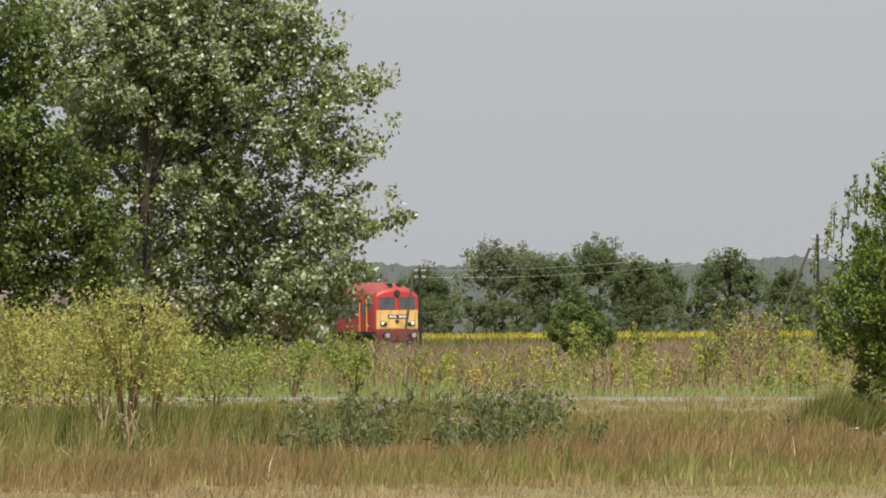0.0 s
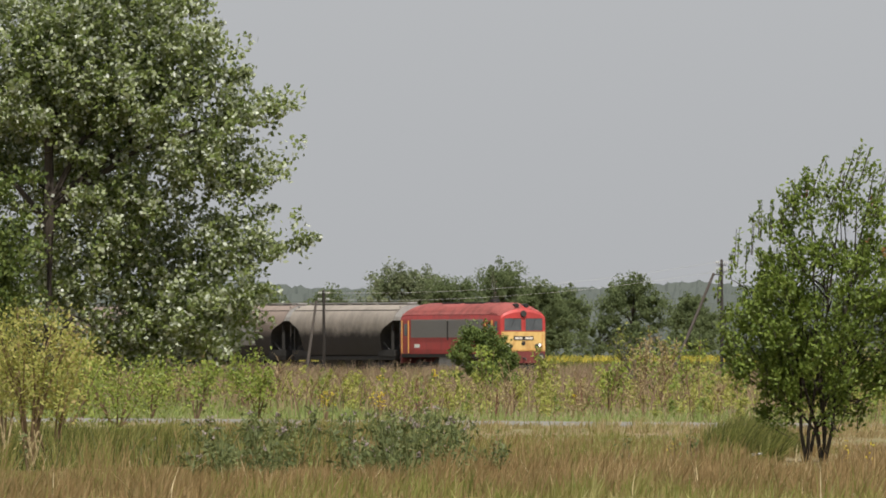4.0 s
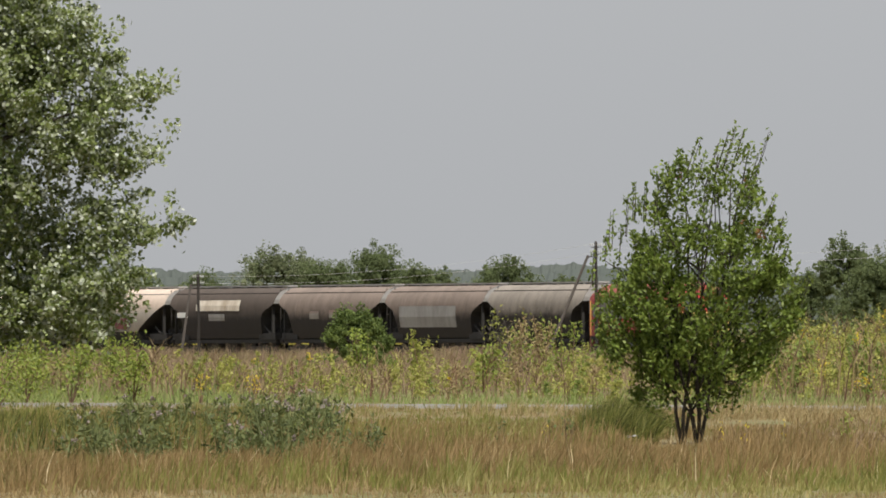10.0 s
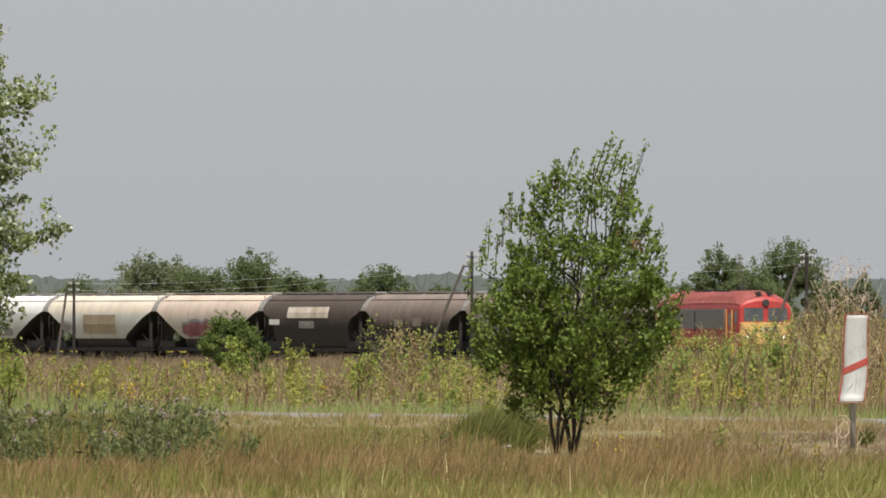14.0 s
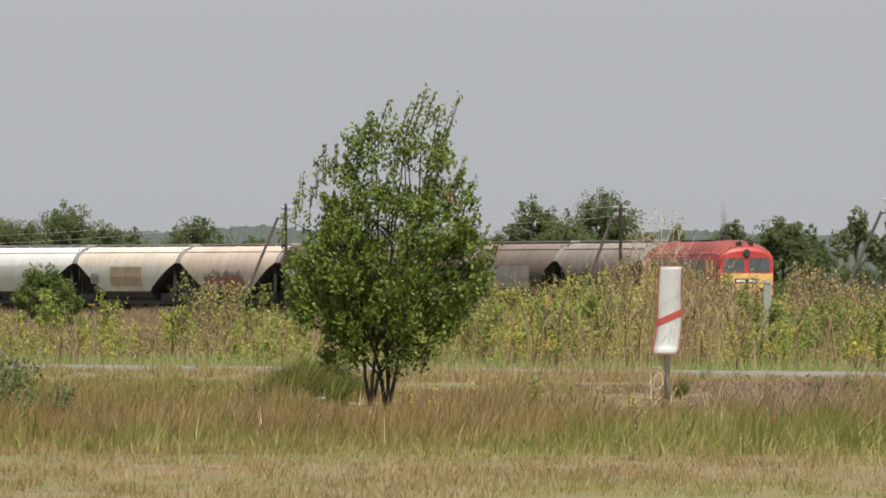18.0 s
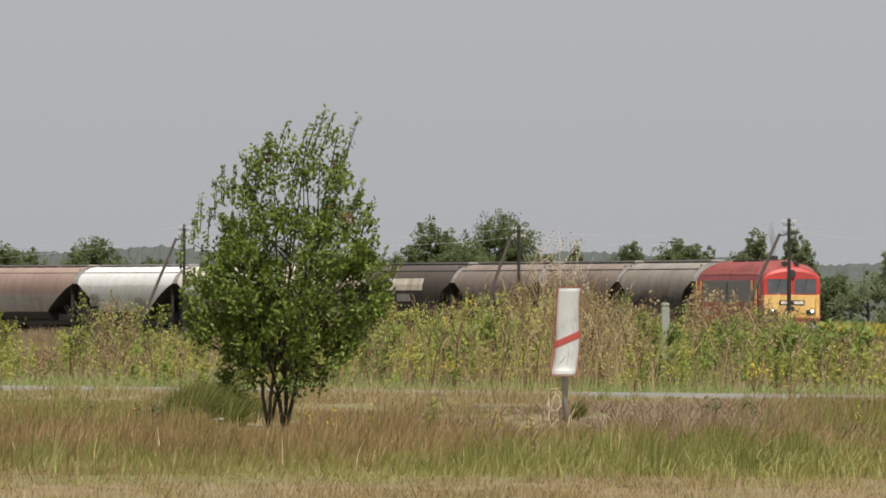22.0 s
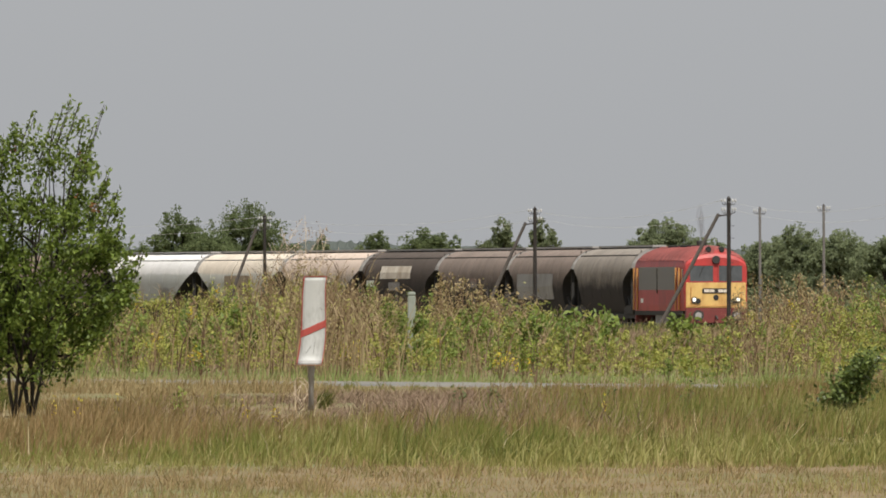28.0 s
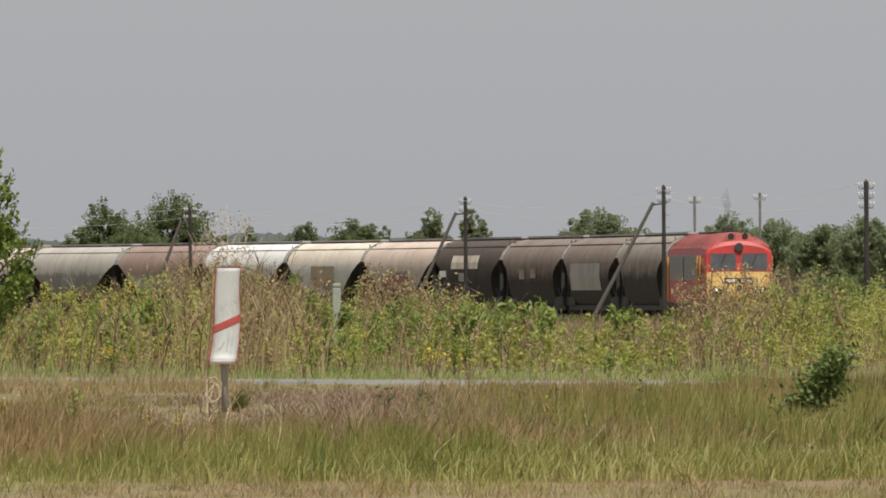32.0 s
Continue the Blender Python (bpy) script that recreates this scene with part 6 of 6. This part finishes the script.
def build_wagon(label, paint, plates, dark_top):
    """A grain hopper wagon with bulging sides and cut-back lower ends."""
    LEVELS = ARCHED if dark_top else SLOPING
    ob = thing("hopper_wagon", label, "freight wagon", group="hopper wagons of the train")
    # bulging shell, cut in seven bays
    bm = bmesh.new()
    cols = 14
    for s in (-1, 1):
        grid = [[bm.verts.new((-l + 2 * l * i / cols, s * w, z)) for i in range(cols + 1)] for z, w, l in LEVELS]
        for a, b in zip(grid, grid[1:]):
            for i in range(cols):
                bm.faces.new((a[i], a[i + 1], b[i + 1], b[i]))
    bmesh.ops.remove_doubles(bm, verts=bm.verts, dist=0.001)
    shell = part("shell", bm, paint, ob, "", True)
    for e in (-1, 1):
        bm = bmesh.new()
        left = [bm.verts.new((e * l * 0.998, -w, z)) for z, w, l in LEVELS]
        right = [bm.verts.new((e * l * 0.998, w, z)) for z, w, l in LEVELS]
        for i in range(len(LEVELS) - len(HOOD)):
            bm.faces.new((left[i], right[i], right[i + 1], left[i + 1]))
        # end wall coloured black for the shade in the gap between wagons
        part("sloping_end", bm, M_BLACK, ob, "sloping end wall, shade of the gap painted black")
        bm = bmesh.new()
        ends = [(z, w, l) for z, w, l in LEVELS if z >= 3.2]
        left = [bm.verts.new((e * l * 0.998, -w, z)) for z, w, l in ends]
        right = [bm.verts.new((e * l * 0.998, w, z)) for z, w, l in ends]
        for i in range(len(left) - 2):
            bm.faces.new((left[i], right[i], right[i + 1], left[i + 1]))
        bm.faces.new((left[-2], right[-2], left[-1]))
        part("end_hood", bm, M_PLATE, ob, "pale grey end hood")
        for y in (-1.25, 1.25):
            part("end_post", box(e * 6.75 - 0.06, e * 6.75 + 0.06, y - 0.07, y + 0.07, 1.2, 3.05), M_BLACK, ob)
            part("end_strut", rod((e * 6.8, y, 1.25), (e * 5.6, y, 1.9), 0.05, 0.05, 6), M_BLACK, ob)
        part("end_platform", box(e * 6.0 - 1.1, e * 6.0 + 1.1, -1.3, 1.3, 1.12, 1.5), M_BLACK, ob)
        part("brake_cylinder", rod((e * 5.9, -0.5, 1.5), (e * 5.9, 0.5, 1.5), 0.24, 0.24, 12), M_BLACK, ob)
        for k in range(2):
            part("ladder_rail", rod((e * 7.02, -0.9 + 0.4 * k, 1.2), (e * 7.02, -0.9 + 0.4 * k, 4.05), 0.025, 0.025, 5), M_IRON, ob)
        for k in range(7):
            part("rung", rod((e * 7.02, -0.9, 1.4 + 0.38 * k), (e * 7.02, -0.5, 1.4 + 0.38 * k), 0.018, 0.018, 5), M_IRON, ob)
        buffers(ob, e * 7.05, e)
    # underframe and lower hopper: soot, with the shade below painted in
    part("underframe", box(-7.05, 7.05, -1.2, 1.2, 0.9, 1.12, 0.02), M_BLACK, ob, "underframe black with soot and painted shade")
    zl, wl, ll = LEVELS[0]
    part("lower_hopper", loft([[(-ll, -wl + 0.01, zl + 0.01), (ll, -wl + 0.01, zl + 0.01), (ll, wl - 0.01, zl + 0.01), (-ll, wl - 0.01, zl + 0.01)], [(-3.8, -0.95, 1.0), (3.8, -0.95, 1.0), (3.8, 0.95, 1.0), (-3.8, 0.95, 1.0)]]), M_BLACK, ob, "lower hopper black with soot and painted shade")
    for x in (-2.6, 0.0, 2.6):
        bm = loft([[(x - 1.1, -0.9, 1.12), (x + 1.1, -0.9, 1.12), (x + 1.1, 0.9, 1.12), (x - 1.1, 0.9, 1.12)], [(x - 0.45, -0.75, 0.35), (x + 0.45, -0.75, 0.35), (x + 0.45, 0.75, 0.35), (x - 0.45, 0.75, 0.35)]])
        part("hopper_chute", bm, M_BLACK, ob)
    for x in (-4.67, -2.33, 0.0, 2.33, 4.67):
        for s in (-1, 1):
            pts = [(x, s * (w + 0.004), z) for z, w, l in LEVELS if 1.62 <= z <= 4.0 and abs(x) < l - 0.1]
            if len(pts) > 2:
                part("rib", limb(pts, 0.008, 0.008, 4), paint, shell)
    for s in (-1, 1):
        part("roof_seam", box(-7.2, 7.2, *sorted((s * 1.06, s * 1.115)), 3.78, 3.83), M_IRON if dark_top else M_PLATE, ob, "raised seam along the roof's edge")
    walk_top = part("roof_walkway", box(-6.8, 6.8, -0.32, 0.32, 4.19, 4.27), M_PLATE, ob, "grey grating walkway along the roof")
    for i in range(8):
        x = -6.6 + 13.2 * i / 7
        part("walkway_bracket", box(x - 0.04, x + 0.04, -0.3, 0.3, 4.08, 4.19), M_PLATE, walk_top)
    for x in (-5.0, -2.5, 0.0, 2.5, 5.0):
        part("hatch", box(x - 0.5, x + 0.5, 0.36, 0.8, 4.04, 4.16, 0.03), paint, ob)
    for x0, x1, z0, z1, mat, words in plates:
        if mat in (M_GRAFRED, M_GRAFGREY):
            for s in (-1, 1):
                for grow, off, paint_mat in ((0.16, 0.008, M_GRAFGREY if mat is M_GRAFRED else M_PLATE), (0.0, 0.016, mat)):
                    bm = bmesh.new()
                    lines = []
                    for k in range(41):
                        t = k / 40
                        x = x0 - grow + (x1 - x0 + 2 * grow) * t
                        edge = min(1.0, 5 * t + 0.25, 5 * (1 - t) + 0.25)
                        hi = z1 + grow - (1 - edge) * 0.4 * (z1 - z0) - 0.16 * abs(math.sin(t * 11 + x0)) * (z1 - z0) + 0.05 * math.sin(t * 37)
                        lo = z0 - grow * 0.5 + (1 - edge) * 0.3 * (z1 - z0) + 0.10 * abs(math.sin(t * 13 + 1)) * (z1 - z0)
                        lo = max(lo, LEVELS[0][0] + 0.02)
                        row = []
                        for j in range(5):
                            z = lo + (hi - lo) * j / 4
                            row.append(bm.verts.new((x, s * (np.interp(z, [r[0] for r in LEVELS], [r[1] for r in LEVELS]) + off), z)))
                        lines.append(row)
                    for a, b in zip(lines, lines[1:]):
                        for j in range(4):
                            bm.faces.new((a[j], b[j], b[j + 1], a[j + 1]))
                    part("graffiti", bm, paint_mat, ob, words)
            continue
        wa = np.interp(z0, [r[0] for r in LEVELS], [r[1] for r in LEVELS])
        wm = np.interp((z0 + z1) / 2, [r[0] for r in LEVELS], [r[1] for r in LEVELS])
        wb = np.interp(z1, [r[0] for r in LEVELS], [r[1] for r in LEVELS])
        for s in (-1, 1):
            bm = bmesh.new()
            rows = [[bm.verts.new((x, s * (w + o), z)) for x in (x0, x1)] for o in (0.012, 0.03) for z, w in ((z0, wa), ((z0 + z1) / 2, wm), (z1, wb))]
            for a, b in ((0, 1), (1, 2), (3, 4), (4, 5), (0, 3), (2, 5)):
                bm.faces.new((rows[a][0], rows[a][1], rows[b][1], rows[b][0]))
            part("side_plate", bm, mat, ob, words)
    bogie(ob, -5.0, 1.8, 0.46)
    bogie(ob, 5.0, 1.8, 0.46)
    return ob


# dark wagons: lower colour holds soot and the lower side's shade painted in
C_SOOTSHADE = coat("paint_soot_and_shade_grey", (0.27, 0.24, 0.21), (0.055, 0.05, 0.048), 2.55, 0.3)
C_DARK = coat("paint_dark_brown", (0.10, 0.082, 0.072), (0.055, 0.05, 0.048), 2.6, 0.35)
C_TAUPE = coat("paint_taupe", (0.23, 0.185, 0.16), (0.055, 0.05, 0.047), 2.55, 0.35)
C_BEIGE = coat("paint_dusty_beige", (0.56, 0.46, 0.39), (0.48, 0.44, 0.39), 2.9, 0.2, (0.22, 0.16, 0.12), 0.4, wobble=0.4)
C_CREAM = coat("paint_cream", (0.64, 0.57, 0.48), (0.55, 0.55, 0.51), 3.1, 0.06, (0.25, 0.2, 0.15), 0.35, wobble=0.3)
C_WHITE = coat("paint_white", (0.68, 0.67, 0.66), (0.50, 0.51, 0.49), 3.1, 0.06, (0.34, 0.32, 0.29), 0.3, wobble=0.3)
C_RUSTY = coat("paint_rust_brown", (0.31, 0.225, 0.19), (0.35, 0.325, 0.30), 2.62, 0.1, (0.14, 0.11, 0.095), 0.5, wobble=0.4)
C_GREY = coat("paint_dusty_grey", (0.42, 0.39, 0.35), (0.26, 0.25, 0.23), 2.75, 0.1, (0.16, 0.14, 0.12), 0.4)

def build_smoke():
    """A thin brown plume over the stack: faint wobbling sleeves, one inside the other."""
    m, n, l, b = fresh("thin_exhaust_smoke", 1.0, 0.0, 0.0)
    b.inputs["Base Color"].default_value = (0.10, 0.085, 0.075, 1)
    b.inputs["Alpha"].default_value = 0.07
    bm = bmesh.new()
    for k in range(3):
        rings = []
        for i in range(16):
            t = i / 15
            c = Vector((3.25 - 0.35 * t + 0.06 * math.sin(5 * t + k), 0.05 * math.sin(7 * t + 2 * k), 4.40 + (1.7 - 0.3 * k) * t))
            r = (0.07 + 0.16 * t) * (1 - 0.25 * k) * min(1.0, 3 * (1.02 - t))
            rings.append([bm.verts.new(c + Vector((math.cos(a * 0.5236), math.sin(a * 0.5236), 0)) * r * (1 + 0.4 * noise.noise(Vector((a * 0.8, 4 * t, k * 3.0))))) for a in range(12)])
        for a, b in zip(rings, rings[1:]):
            for q in range(12):
                bm.faces.new((a[q], a[(q + 1) % 12], b[(q + 1) % 12], b[q]))
    ob = part("exhaust_smoke", bm, m, None, "", True)
    return tagged(ob, "thin brown diesel smoke above the locomotive's stack", "smoke", kind="stuff")


TRAIN = [(build_loco(), 7.75), (build_smoke(), 7.75)]
for i, (words, paint, plates, dark) in enumerate((
        ("sooty grey hopper wagon, lighter above, soot and painted shade below", C_SOOTSHADE, [], True),
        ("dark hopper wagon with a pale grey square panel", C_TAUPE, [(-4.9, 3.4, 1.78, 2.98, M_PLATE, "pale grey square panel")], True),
        ("taupe hopper wagon, lower side dark with soot and painted shade", C_TAUPE, [(-2.6, -1.3, 2.3, 2.75, C_RUSTY, "faint rusty panel"), (0.2, 1.5, 2.35, 2.8, C_RUSTY, "faint rusty panel")], True),
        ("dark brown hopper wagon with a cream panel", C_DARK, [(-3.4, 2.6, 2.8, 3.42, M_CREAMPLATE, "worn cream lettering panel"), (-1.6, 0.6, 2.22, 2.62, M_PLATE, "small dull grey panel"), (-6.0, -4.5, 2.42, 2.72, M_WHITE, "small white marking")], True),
        ("dusty beige hopper wagon with red graffiti", C_BEIGE, [(-3.3, 2.6, 1.68, 2.65, M_GRAFRED, "red graffiti patch")], False),
        ("cream hopper wagon with a tan painted panel", C_CREAM, [(-2.1, 2.4, 1.9, 3.0, M_TANPLATE, "tan painted panel"), (-4.9, -3.9, 2.1, 2.5, M_GRAFGREY, "grey sprayed mark")], False),
        ("white hopper wagon with greenish grey lower side", C_WHITE, [(-5.0, -3.8, 2.0, 2.5, M_GRAFGREY, "grey sprayed mark"), (1.8, 3.2, 1.8, 2.3, M_GRAFGREY, "grey sprayed mark")], False),
        ("rusty brown hopper wagon with pale lower panel", C_RUSTY, [(-3.2, 2.6, 1.7, 2.3, M_PLATE, "pale grey panel")], False),
        ("dusty grey hopper wagon with streaked sides", C_GREY, [(-1.2, 1.0, 2.0, 2.5, M_GRAFGREY, "grey sprayed mark")], False),
        ("dusty beige hopper wagon with streaked sides", C_BEIGE, [(-2.0, 2.0, 1.8, 2.5, M_TANPLATE, "tan painted panel")], False),
        ("sooty grey hopper wagon, lighter above, soot and painted shade below", C_SOOTSHADE, [], True))):
    TRAIN.append((build_wagon(words, paint, plates, dark), 15.5 + WAGON * (i + 0.5)))


def motions():
    """The train rolls along its curve, slowing very slightly."""
    for ob, back in TRAIN:
        rows = []
        for i in range(17):
            t = 2.0 * i
            s = -60.38 + 7.8504 * t - 0.0066555 * t * t - back
            x, y, h = on_track(s)
            rows.append((t, pose(x, y, RAIL_Z, 0, 0, -math.degrees(h))))
        walk(ob, rows)


motions()
